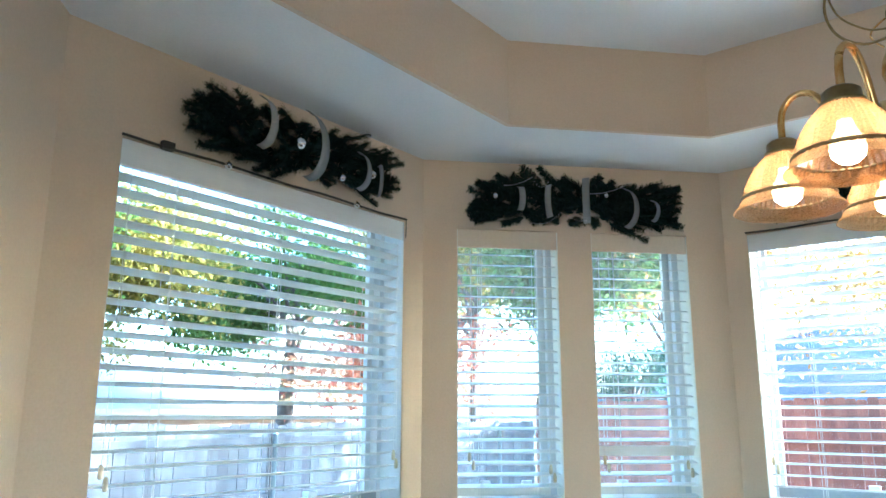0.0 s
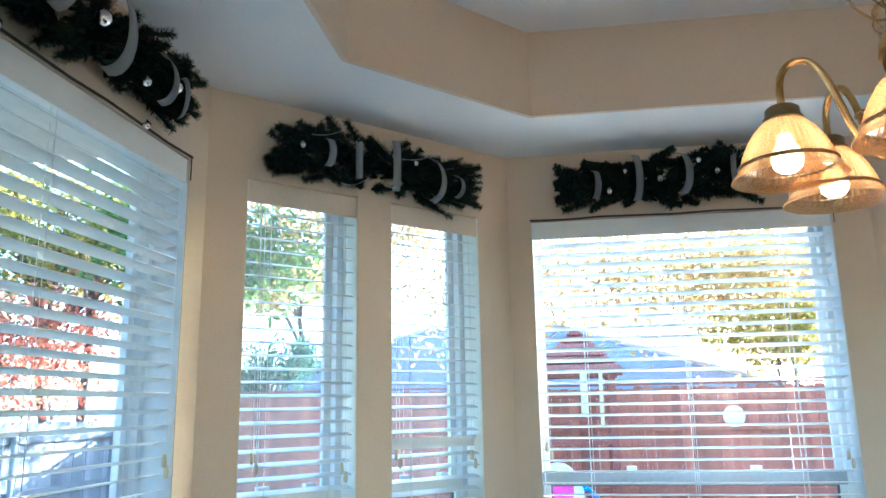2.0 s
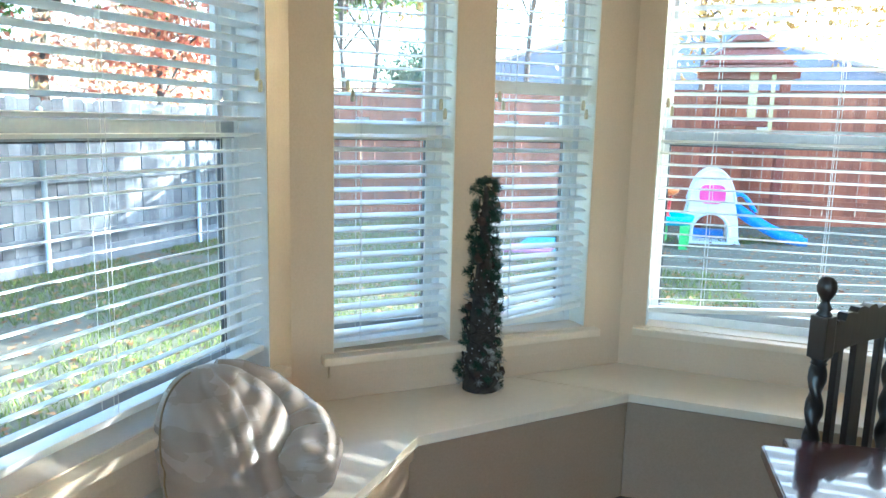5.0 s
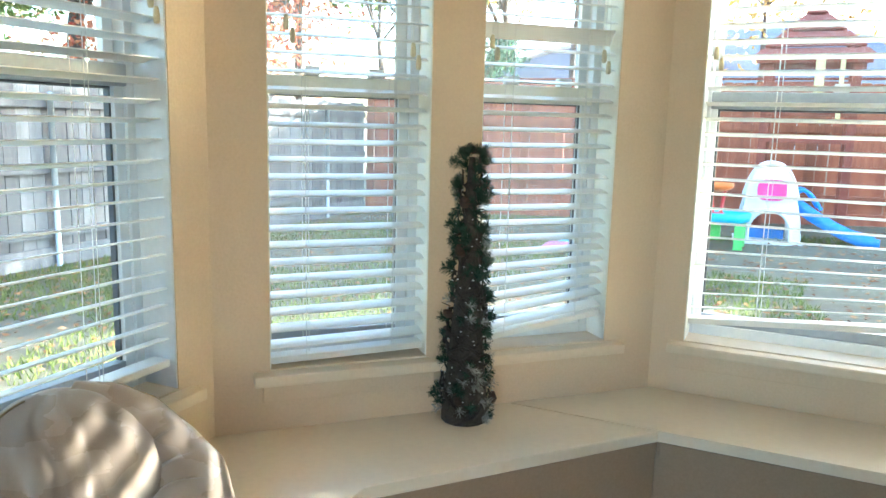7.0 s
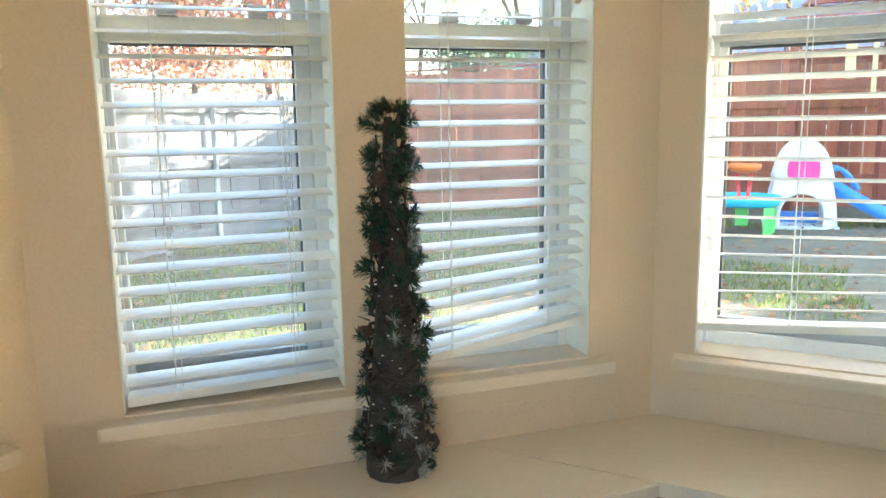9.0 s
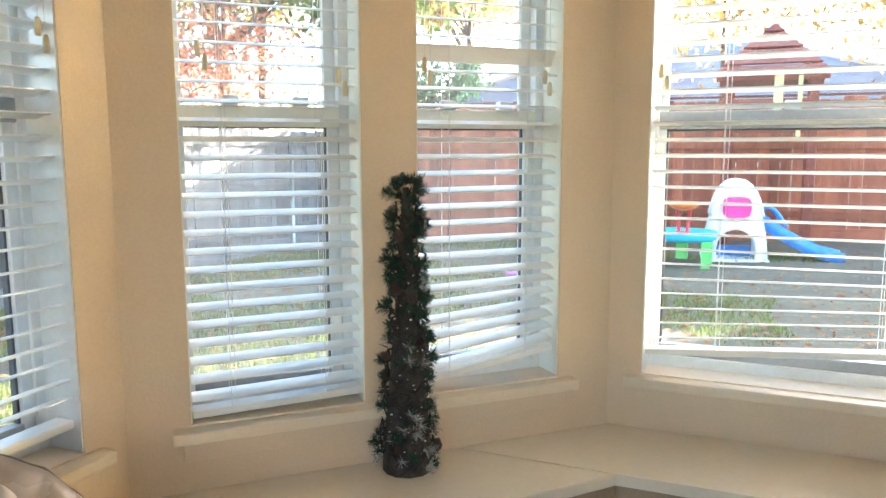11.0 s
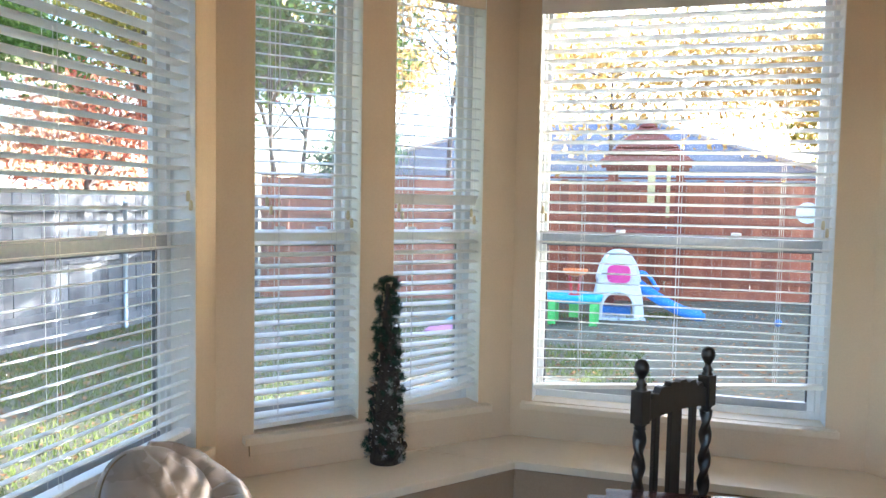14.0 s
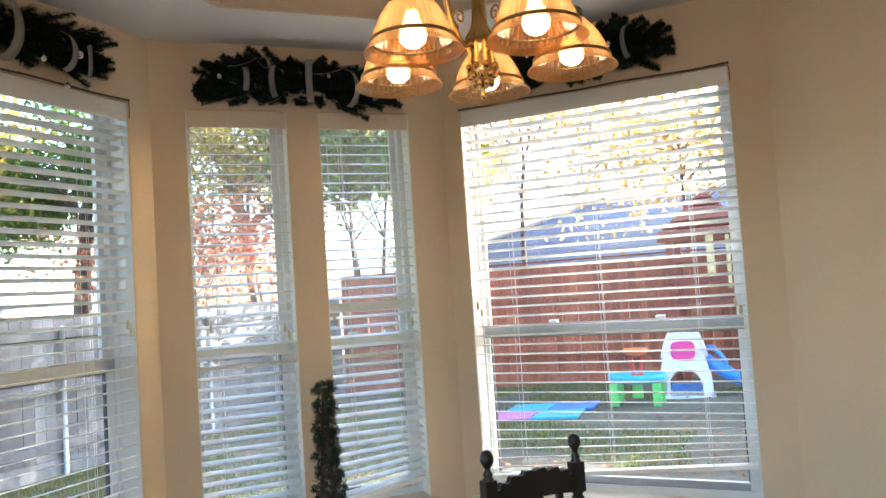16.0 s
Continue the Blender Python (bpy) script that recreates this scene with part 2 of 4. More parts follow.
def box(bm, x0, x1, y0, y1, z0, z1, bevel=0.0, m=None):
    r = bmesh.ops.create_cube(bm, size=1)
    vs = r["verts"]
    bmesh.ops.transform(bm, matrix=Matrix.Translation(((x0 + x1) / 2, (y0 + y1) / 2, (z0 + z1) / 2)) @ Matrix.Diagonal((x1 - x0, y1 - y0, z1 - z0, 1)), verts=vs)
    if bevel:
        es = list({e for v in vs for e in v.link_edges})
        out = bmesh.ops.bevel(bm, geom=es, offset=bevel, segments=2, affect="EDGES", profile=0.7)
        vs = list({v for f in out["faces"] for v in f.verts} | {v for v in vs if v.is_valid})
    if m is not None:
        bmesh.ops.transform(bm, matrix=m, verts=vs)
    return bm


def a_box(x0, x1, y0, y1, z0, z1, bevel=0.0, m=None):
    return box(bmesh.new(), x0, x1, y0, y1, z0, z1, bevel, m)


def smooth_line(pts, steps=5):
    """A soft curve through the points."""
    p = [Vector(q) for q in pts]
    p = [p[0] * 2 - p[1]] + p + [p[-1] * 2 - p[-2]]
    out = []
    for i in range(1, len(p) - 2):
        for k in range(steps):
            t = k / steps
            out.append(0.5 * (2 * p[i] + (p[i + 1] - p[i - 1]) * t + (2 * p[i - 1] - 5 * p[i] + 4 * p[i + 1] - p[i + 2]) * t * t + (3 * p[i] - p[i - 1] - 3 * p[i + 1] + p[i + 2]) * t ** 3))
    return out + [p[-2]]


def tube(bm, pts, radii, seg=8, cap=True):
    """A round tube through points; radii is one number or one for each point."""
    pts = [Vector(p) for p in pts]
    if not isinstance(radii, (list, tuple)):
        radii = [radii] * len(pts)
    rings, up = [], Vector((0.13, 0.31, 0.94))
    for i, p in enumerate(pts):
        d = (pts[min(i + 1, len(pts) - 1)] - pts[max(i - 1, 0)]).normalized()
        a = d.cross(up)
        if a.length < 1e-3:
            a = d.cross(Vector((1, 0, 0)))
        a.normalize()
        b = d.cross(a)
        rings.append([bm.verts.new(p + (a * math.cos(k * math.tau / seg) + b * math.sin(k * math.tau / seg)) * radii[i]) for k in range(seg)])
    for r, s in zip(rings, rings[1:]):
        for k in range(seg):
            bm.faces.new((r[k], r[(k + 1) % seg], s[(k + 1) % seg], s[k]))
    if cap:
        bm.faces.new(rings[0])
        bm.faces.new(rings[-1][::-1])
    return bm


def lathe(bm, profile, seg=24, m=None):
    """Turns (radius, height) pairs round z."""
    m = m or Matrix()
    rings = [[bm.verts.new(m @ Vector((r * math.cos(k * math.tau / seg), r * math.sin(k * math.tau / seg), z))) for k in range(seg)] for r, z in profile]
    for r, s in zip(rings, rings[1:]):
        for k in range(seg):
            bm.faces.new((r[k], r[(k + 1) % seg], s[(k + 1) % seg], s[k]))
    if profile[0][0] > 1e-4:
        bm.faces.new(rings[0][::-1])
    if profile[-1][0] > 1e-4:
        bm.faces.new(rings[-1])
    return bm


def ball(bm, c, r, seg=10, stretch=(1, 1, 1)):
    bmesh.ops.create_uvsphere(bm, u_segments=seg, v_segments=max(5, seg // 2 + 1), radius=r, matrix=Matrix.Translation(c) @ Matrix.Diagonal((*stretch, 1)))
    return bm


def prism(bm, poly, z0, z1):
    """An upright prism over a flat outline, given anticlockwise."""
    lo = [bm.verts.new((x, y, z0)) for x, y in poly]
    hi = [bm.verts.new((x, y, z1)) for x, y in poly]
    n = len(poly)
    bm.faces.new(lo[::-1])
    bm.faces.new(hi)
    for i in range(n):
        bm.faces.new((lo[i], lo[(i + 1) % n], hi[(i + 1) % n], hi[i]))
    return bm


def from_faces(name, verts, faces, material, parent=None, label="", smooth=False):
    me = bpy.data.meshes.new(name)
    me.from_pydata(verts, [], faces)
    me.update()
    if smooth:
        for p in me.polygons:
            p.use_smooth = True
    me.materials.append(material)
    ob = new(name, me)
    if parent:
        ob.parent = parent
    if label:
        tagged(ob, label)
    return ob


# ---- plan ----
HEAD, SILL, SOFFIT, TRAY_TOP, SEAT = 2.44, 0.595, 2.74, 3.09, 0.427
THICK = 0.17
A, B = Vector((-0.345, 2.785, 0)), Vector((0.60, 3.75, 0))
M_ANGLE = math.degrees(math.atan2(B.y - A.y, B.x - A.x))
M_LEN = (B - A).length
WEST = pose(-0.345, 1.25, 0, 0, 0, 90)
DIAGONAL = pose(A.x, A.y, 0, 0, 0, M_ANGLE)
NORTH = pose(B.x, B.y, 0, 0, 0, 0)


def wall(name, m, length, openings, label, start=0.0, stop=0.0):
    """A wall along local x, its thickness along +y, with openings (u0, u1, z0, z1) through it."""
    bm = bmesh.new()
    u = -start
    top = SOFFIT + 0.5
    for u0, u1, z0, z1 in openings:
        box(bm, u, u0, 0, THICK, -0.4, top)
        box(bm, u0, u1, 0, THICK, -0.4, z0)
        box(bm, u0, u1, 0, THICK, z1, top)
        u = u1
    box(bm, u, length + stop, 0, THICK, -0.4, top)
    bmesh.ops.remove_doubles(bm, verts=bm.verts, dist=1e-5)
    ob = part(name, bm, WALL)
    ob.matrix_basis = m
    return tagged(ob, label, "wall", kind="structure")


W_OPEN = [(0.184, 1.414, SILL, HEAD)]
M_OPEN = [(0.145, 0.585, SILL, HEAD), (0.735, 1.175, SILL, HEAD)]
N_OPEN = [(0.10, 1.337, SILL, HEAD)]
wall("wall_west", WEST, 1.535, W_OPEN, "beige painted wall with a large window", 0.0, 0.07)
wall("wall_diagonal", DIAGONAL, M_LEN, M_OPEN, "beige painted diagonal wall with two narrow windows")
wall("wall_north", NORTH, 1.49, N_OPEN, "beige painted wall with a large window", 0.07, 0.07)
wall("wall_northeast", pose(2.09, 3.75, 0, 0, 0, -45), 1.5, [], "plain beige painted diagonal wall", 0.0, 0.07)
# The east and south openings are unseen and added to let in fill light.
wall("wall_east", pose(3.15, 2.69, 0, 0, 0, -90), 5.19, [(3.1, 4.95, 0.85, 2.35)], "beige painted wall with an unseen opening added for fill light", 0.0, 0.17)
wall("wall_south", pose(3.15, -2.5, 0, 0, 0, 180), 5.0, [(0.7, 4.3, 0.85, 2.5)], "plain beige painted wall with a wide unseen opening added for fill light", 0.0, 0.17)
wall("wall_southwest", pose(-1.85, -2.5, 0, 0, 0, 90), 3.0, [], "plain beige painted wall", 0.0, 0.17)
wall("wall_return", pose(-1.85, 0.5, 0, 0, 0, 0), 2.1, [], "plain beige painted wall")
wall("wall_stub", pose(0.25, 0.655, 0, 0, 0, 135), 0.8415, [], "short beige painted diagonal wall")

floor = part("floor", prism(bmesh.new(), [(-2.05, -2.7), (3.35, -2.7), (3.35, 2.8), (2.2, 3.95), (0.5, 3.95), (-0.55, 2.9), (-0.55, 1.1), (-2.05, 0.75)], -0.3, 0.0), FLOORM)
tagged(floor, "tan carpeted floor", "floor", kind="structure")

# Tray ceiling: a white soffit ring, tan risers and a white upper ceiling.
TRAY = [(0.15, 1.40), (0.72, 0.80), (2.02, 0.80), (2.60, 1.40), (2.60, 2.72), (2.02, 3.30), (0.72, 3.285), (0.15, 2.68)]
OUTER = [(-2.3, -0.2), (-0.3, -2.9), (3.5, -2.9), (3.6, 1.0), (3.6, 3.0), (2.4, 4.2), (0.3, 4.2), (-0.9, 3.0)]
bm = bmesh.new()
for z, flip in ((SOFFIT, False), (SOFFIT + 0.01, True)):
    inner = [bm.verts.new((x, y, z)) for x, y in TRAY]
    outer = [bm.verts.new((x, y, z)) for x, y in OUTER]
    for i in range(8):
        j = (i + 1) % 8
        f = (inner[i], outer[i], outer[j], inner[j])
        bm.faces.new(f[::-1] if flip else f)
corner = [bm.verts.new((x, y, SOFFIT + 0.004)) for x, y in ((-2.3, -0.2), (-2.3, -2.9), (-0.3, -2.9))]
bm.faces.new(corner)
tagged(part("ceiling_soffit", bm, CEIL), "white painted lower ceiling round the tray", "ceiling", kind="structure")
bm = bmesh.new()
lo = [bm.verts.new((x, y, SOFFIT)) for x, y in TRAY]
hi = [bm.verts.new((x, y, TRAY_TOP)) for x, y in TRAY]
for i in range(8):
    j = (i + 1) % 8
    bm.faces.new((lo[i], lo[j], hi[j], hi[i]))
riser = part("ceiling_tray_riser", bm, TRAYP)
riser.modifiers.new("thickness", "SOLIDIFY").thickness = 0.02
tagged(riser, "tan painted sides of the tray ceiling", "ceiling", kind="structure")
tagged(part("ceiling", prism(bmesh.new(), [(-2.4, -3), (3.7, -3), (3.7, 4.3), (-2.4, 4.3)], TRAY_TOP, TRAY_TOP + 0.15), CEIL), "white painted upper tray ceiling", "ceiling", kind="structure")

# Built-in window seat.
F1, F2, F3 = (0.143, 0.70), (0.128, 2.728), (0.699, 3.39)
SEATS = [
    [(-0.343, 1.25), (0.145, 0.768), (0.143, 2.727), (0.697, 3.389), (0.244, 3.389), (-0.343, 2.788)],
    [(0.246, 3.3915), (0.699, 3.3915), (2.44, 3.394), (2.088, 3.748), (0.602, 3.748)],
]
seat = thing("window_seat", Matrix(), "built-in cream painted window seat following the bay walls", "window seat", kind="structure")
for poly in SEATS:
    bm = prism(bmesh.new(), poly, SEAT - 0.032, SEAT)
    bmesh.ops.bevel(bm, geom=list(bm.edges), offset=0.003, segments=2, affect="EDGES")
    part("seat_top", bm, SEATP, seat)


def front_strip(off, z0, z1, thick):
    o = off * 0.4
    return [prism(bmesh.new(), p, z0, z1) for p in (
        [(0.143 - off - thick, 0.8), (0.143 - off, 0.8), (0.143 - off, 2.722 + o), (0.143 - off - thick, 2.722 + o + thick * 0.4)],
        [(0.143 - off - thick, 2.724 + o + thick * 0.4), (0.143 - off, 2.724 + o), (0.697 - o, 3.394 + off), (0.697 - o - thick * 0.4, 3.394 + off + thick)],
        [(0.699 - o, 3.394 + off), (2.4, 3.394 + off), (2.4, 3.394 + off + thick), (0.699 - o - thick * 0.4, 3.394 + off + thick)])]


# Front and moulding carry the under-seat shade in their colour.
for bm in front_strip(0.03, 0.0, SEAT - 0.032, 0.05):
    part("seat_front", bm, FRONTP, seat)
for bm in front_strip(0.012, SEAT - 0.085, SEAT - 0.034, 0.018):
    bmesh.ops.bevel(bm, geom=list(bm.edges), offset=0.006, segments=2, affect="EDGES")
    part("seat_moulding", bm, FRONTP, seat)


# ---- windows and blinds ----
def window(number, m, u0, u1, label, fa=0.03, fb=0.035, sa=0.03, sb=0.034):
    """A single-hung vinyl window in its recess, with a stool and an apron on the room side."""
    w = thing("window_%d" % number, m, label, "window", kind="structure")
    f, d0, d1 = 0.035, 0.105, 0.165
    mid = 1.345
    mr = 0.026
    for b in ((u0, u0 + fa, d0, d1, SILL, HEAD), (u1 - fb, u1, d0, d1, SILL, HEAD), (u0 + fa, u1 - fb, d0, d1, HEAD - f, HEAD), (u0 + fa, u1 - fb, d0, d1, SILL, SILL + f)):
        part("window_frame", a_box(*b, bevel=0.003), VINYL, w)
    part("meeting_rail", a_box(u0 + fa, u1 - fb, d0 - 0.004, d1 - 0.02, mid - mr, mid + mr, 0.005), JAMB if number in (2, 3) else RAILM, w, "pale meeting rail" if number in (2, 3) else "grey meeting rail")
    for x0, x1, s in ((u0 + fa, u0 + fa + sa, 1), (u1 - fb - sb, u1 - fb, -1)):
        part("lower_stile", a_box(x0, x1, d0 + 0.008, d1 - 0.022, SILL + f, mid - mr, 0.003), VINYL, w)
        part("upper_stile", a_box(x0, x1, d0 + 0.035, d1 - 0.003, mid + mr, HEAD - f, 0.003), VINYL, w)
    # Bottom rail is the white vinyl too; its grey stands for the shade on it.
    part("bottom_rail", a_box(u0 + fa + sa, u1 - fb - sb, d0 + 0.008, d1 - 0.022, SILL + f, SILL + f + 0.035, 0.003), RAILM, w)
    g = 0.0035 if number in (2, 3) else 0.006
    bm = bmesh.new()
    for x0, x1 in ((u0 + fa + sa, u0 + fa + sa + g), (u1 - fb - sb - g, u1 - fb - sb))[number in (2, 3):]:
        box(bm, x0, x1, d0 + 0.02, d0 + 0.036, SILL + f + 0.035, mid - mr)
    box(bm, u0 + fa + sa + g, u1 - fb - sb - g, d0 + 0.02, d0 + 0.036, mid - mr - g, mid - mr)
    part("gasket", bm, GASKET, w, "dark rubber gasket")
    for z0, z1, y in ((SILL + f + 0.035, mid - mr, d0 + 0.028), (mid + mr, HEAD - f, d0 + 0.047)):
        p = part("pane", a_box(u0 + fa + sa, u1 - fb - sb, y, y + 0.004, z0, z1), HAZYGLASS if number in (2, 3) else GLASS, w, "hazy glass pane" if number in (2, 3) else "clear glass pane")
        p.visible_shadow = False
    for x in (u0 + (u1 - u0) * 0.3, u0 + (u1 - u0) * 0.7):
        part("sash_lock", a_box(x - 0.02, x + 0.02, d0 - 0.018, d0 + 0.014, mid + mr, mid + 0.05, 0.003), VINYL, w)
    for x0, x1 in ((u0 - 0.0005, u0 + 0.003), (u1 - 0.003, u1 + 0.0005)):
        part("jamb_liner", a_box(x0, x1, 0.003, d0, SILL + 0.003, HEAD - 0.004), JAMB if number in (2, 3) else VINYL, w)
    bm = a_box(u0 - 0.045, u1 + 0.045, -0.05, 0.0, SILL - 0.032, SILL - 0.002, 0.006)
    box(bm, u0 + 0.002, u1 - 0.002, -0.002, d0, SILL - 0.03, SILL + 0.002)
    part("window_sill", bm, TRIM, w, "cream painted stool with horns")
    part("sill_apron", a_box(u0 - 0.02, u1 + 0.02, -0.018, -0.0005, SILL - 0.085, SILL - 0.033, 0.004), WALL, w)
    return w


def slat_mesh(length):
    """A thin crowned slat lying along local x, its width along y."""
    bm = bmesh.new()
    rows = [(-0.025, -0.0012), (-0.012, 0.0006), (0.0, 0.0012), (0.012, 0.0006), (0.025, -0.0012)]
    vs = []
    for y, z in rows:
        vs.append([bm.verts.new((0, y, z + dz)) for dz in (0.0014, -0.0014)] + [bm.verts.new((length, y, z + dz)) for dz in (0.0014, -0.0014)])
    for a, b in zip(vs, vs[1:]):
        bm.faces.new((a[0], a[2], b[2], b[0]))
        bm.faces.new((a[1], b[1], b[3], a[3]))
        bm.faces.new((a[0], b[0], b[1], a[1]))
        bm.faces.new((a[2], a[3], b[3], b[2]))
    bm.faces.new((vs[0][0], vs[0][1], vs[0][3], vs[0][2]))
    bm.faces.new((vs[-1][0], vs[-1][2], vs[-1][3], vs[-1][1]))
    bmesh.ops.recalc_face_normals(bm, faces=bm.faces)
    return link_mesh("slat", bm, SLATM)


PITCH = 0.0455


def blind(m, u0, u1, bottom, slant, label, tassels, tilt=4.0, odd=None, pale=True):
    """A wooden-slat blind hung inside the recess; slant lifts the far end of the bottom rail."""
    g = 0.006
    u0, u1 = u0 + g, u1 - g
    b = thing("window_blind", m, label, "blind", "blinds in the bay windows")
    y = 0.045
    part("valance", a_box(u0 - 0.003, u1 + 0.003, 0.006, 0.014, HEAD - 0.082, HEAD - 0.003, 0.003), TRIM if pale else SLATM, b, "pale valance board")
    part("headrail", a_box(u0, u1, y - 0.022, y + 0.028, HEAD - 0.06, HEAD - 0.008, 0.002), SLATM, b)
    me = slat_mesh(u1 - u0)
    rng = random.Random(int(u0 * 1000) + int(m.translation.x * 100))
    top = HEAD - 0.105
    n = int((top - bottom - 0.03) / PITCH)
    for i in range(n + 1):
        z = top - i * PITCH
        lift = slant * max(0.0, (i - n + 6) / 6) if i > n - 6 else 0.0
        ang = tilt + rng.uniform(-1.2, 1.2)
        if odd is not None and i == odd:
            ang = -58
        piece("slat", me, b, pose(u0, y, z, ang, -math.degrees(math.atan2(lift, u1 - u0)) + rng.uniform(-0.08, 0.08), 0))
    part("bottom_rail", a_box(0, u1 - u0, -0.026, 0.026, -0.01, 0.009, 0.004), SLATM, b).matrix_basis = pose(u0, y, bottom + 0.012, 0, -math.degrees(math.atan2(slant, u1 - u0)), 0)
    width = u1 - u0
    spots = (0.16, 0.5, 0.84) if width > 0.8 else (0.22, 0.78)
    for s in spots:
        x = u0 + width * s
        for dx, dy in ((0.0, -0.0265), (0.0, 0.0265), (0.012, 0.0)):
            part("ladder_cord" if dy else "lift_cord", tube(bmesh.new(), [(x + dx, y + dy, HEAD - 0.05), (x + dx, y + dy, bottom + 0.015 + slant * s)], 0.001, 4), CORDM, b)
    for x, z in tassels:
        for k, (dx, dz) in enumerate(((-0.008, 0.02), (0.008, -0.012))):
            c = part("pull_cord", tube(bmesh.new(), [(x, y - 0.03, HEAD - 0.06), (x + dx, y - 0.034, z + dz + 0.02)], 0.0009, 4), CORDM, b)
            part("tassel", lathe(bmesh.new(), [(0.001, 0.019), (0.0045, 0.018), (0.0062, 0.012), (0.0075, 0.0), (0.0072, -0.014), (0.005, -0.019), (0.001, -0.019)], 12, pose(x + dx, y - 0.034, z + dz)), TASSELM, c, "cream wooden tassel", True)
    return b


window(1, WEST, 0.184, 1.414, "large white single-hung window in the beige wall", 0.014, 0.026, 0.02, 0.028)
window(2, DIAGONAL, 0.145, 0.585, "narrow white single-hung window in the diagonal wall", 0.008, 0.03, 0.012, 0.03)
window(3, DIAGONAL, 0.735, 1.175, "narrow white single-hung window in the diagonal wall", 0.008, 0.03, 0.012, 0.03)
window(4, NORTH, 0.10, 1.337, "large white single-hung window in the beige wall", 0.014, 0.026, 0.02, 0.028)
blind(WEST, 0.184, 1.414, SILL + 0.035, 0.02, "white slatted blind, lowered with open slats, in a large window", [(1.414 - 0.025, 1.49), (0.23, 1.49)], -12, pale=False)
blind(DIAGONAL, 0.145, 0.585, SILL + 0.006, 0.012, "white slatted blind lowered to the sill of a narrow window", [(0.205, 1.475), (0.54, 1.425)], 12)
blind(DIAGONAL, 0.735, 1.175, SILL + 0.016, 0.06, "white slatted blind with a crooked bottom and a flipped slat", [(0.77, 1.46), (1.13, 1.44)], 12, odd=18)
blind(NORTH, 0.10, 1.337, SILL + 0.05, 0.10, "white slatted blind hung crooked above the sill of a large window", [(0.135, 1.46), (1.30, 1.42)], -11, pale=False)


# ---- things in the bay ----
def needle_faces(rng, sprigs, per, length, width, verts, faces, spread=0.9):
    """Needle sprays: sprigs is a list of (base, tip) pairs; thin blades leave each stem all round."""
    for base, tip in sprigs:
        axis = tip - base
        d = axis.normalized()
        a = d.orthogonal().normalized()
        b = d.cross(a)
        for k in range(per):
            s = rng.uniform(0.05, 1.0)
            o = base + axis * s
            ang = rng.uniform(0, math.tau)
            out = (a * math.cos(ang) + b * math.sin(ang)) * spread + d * rng.uniform(0.35, 0.9)
            out.normalize()
            side = out.orthogonal().normalized() * (width / 2)
            tipv = o + out * length * rng.uniform(0.7, 1.1) * (1.0 - 0.35 * s)
            i = len(verts)
            verts.extend((tuple(o - side), tuple(o + side), tuple(tipv + side * 0.5), tuple(tipv - side * 0.5)))
            faces.append((i, i + 1, i + 2, i + 3))


def garland(m, center, half, high, seed, loops, balls, label, strings=()):
    """A pine swag on the wall: sprays, ribbon loops, silver balls and bead strings. Local x along the wall, -y into the room."""
    rng = random.Random(seed)
    g = thing("pine_garland", m @ pose(center[0], 0, center[1]), label, "garland", "garlands over the windows")
    sprigs, stems = [], bmesh.new()
    n = int(150 * half / 0.45)
    for k in range(n):
        s = rng.uniform(-1, 1)
        taper = 1.0 - 0.45 * abs(s) ** 2
        x = s * half * 0.8
        base = Vector((x, -rng.uniform(0.02, 0.055), rng.uniform(-0.5, 0.5) * high * 1.15 * taper))
        ang = rng.uniform(0, math.tau)
        rad = rng.uniform(0.55, 1.0) * high * taper
        way = Vector((math.copysign(rng.uniform(0.2, 1.0), s + rng.uniform(-0.5, 0.5)) * 0.12 + s * 0.05, -rng.uniform(0.0, 0.075), math.sin(ang) * rad * 0.62))
        tip = base + way
        tip.y = min(tip.y, -0.012)
        tip.x = max(-half, min(half, tip.x))
        sprigs.append((base, tip))
        tube(stems, [base, (base + tip) / 2 + Vector((0, 0, -0.004)), tip], [0.006, 0.005, 0.002], 5)
    part("core", stems, NEEDLE, g)
    verts, faces = [], []
    needle_faces(rng, sprigs, 330, 0.031, 0.0042, verts, faces, 1.25)
    from_faces("needles", verts, faces, NEEDLE, g, "dense dark green artificial pine needles")
    for x, z, w, h, turn in loops:
        bm = bmesh.new()
        rows = []
        for i in range(13):
            a = math.pi * (i / 12)
            p = Vector((math.sin(a) * h * 0.35 * turn, -0.10 - math.sin(a) * 0.035, math.cos(a) * h))
            rows.append((bm.verts.new((x + p.x - w * 0.36, p.y, z + p.z)), bm.verts.new((x + p.x + w * 0.36, p.y - 0.006, z + p.z - 0.01 * turn))))
        for r, s in zip(rows, rows[1:]):
            bm.faces.new((r[0], r[1], s[1], s[0]))
        rb = part("ribbon_loop", bm, RIBBON, g, "silver grey mesh ribbon", True)
        rb.modifiers.new("thickness", "SOLIDIFY").thickness = 0.0012
    for x, z, r in balls:
        o = part("ornament", ball(bmesh.new(), (x, -0.125 if z > -0.1 else -0.03, z), r, 16), SILVER, g, "shiny silver ball", True)
        part("ornament_cap", lathe(bmesh.new(), [(0.001, 0.004), (0.0025, 0.0035), (0.0025, 0)], 8, pose(x, -0.125 if z > -0.1 else -0.03, z + r)), BRASS, o)
    for x0, z0, x1, z1, sag in strings:
        bm = bmesh.new()
        count = int(math.hypot(x1 - x0, z1 - z0) / 0.0085)
        for i in range(count):
            s = i / (count - 1)
            ball(bm, (x0 + (x1 - x0) * s, -0.118, z0 + (z1 - z0) * s - sag * 4 * s * (1 - s)), 0.0022, 6)
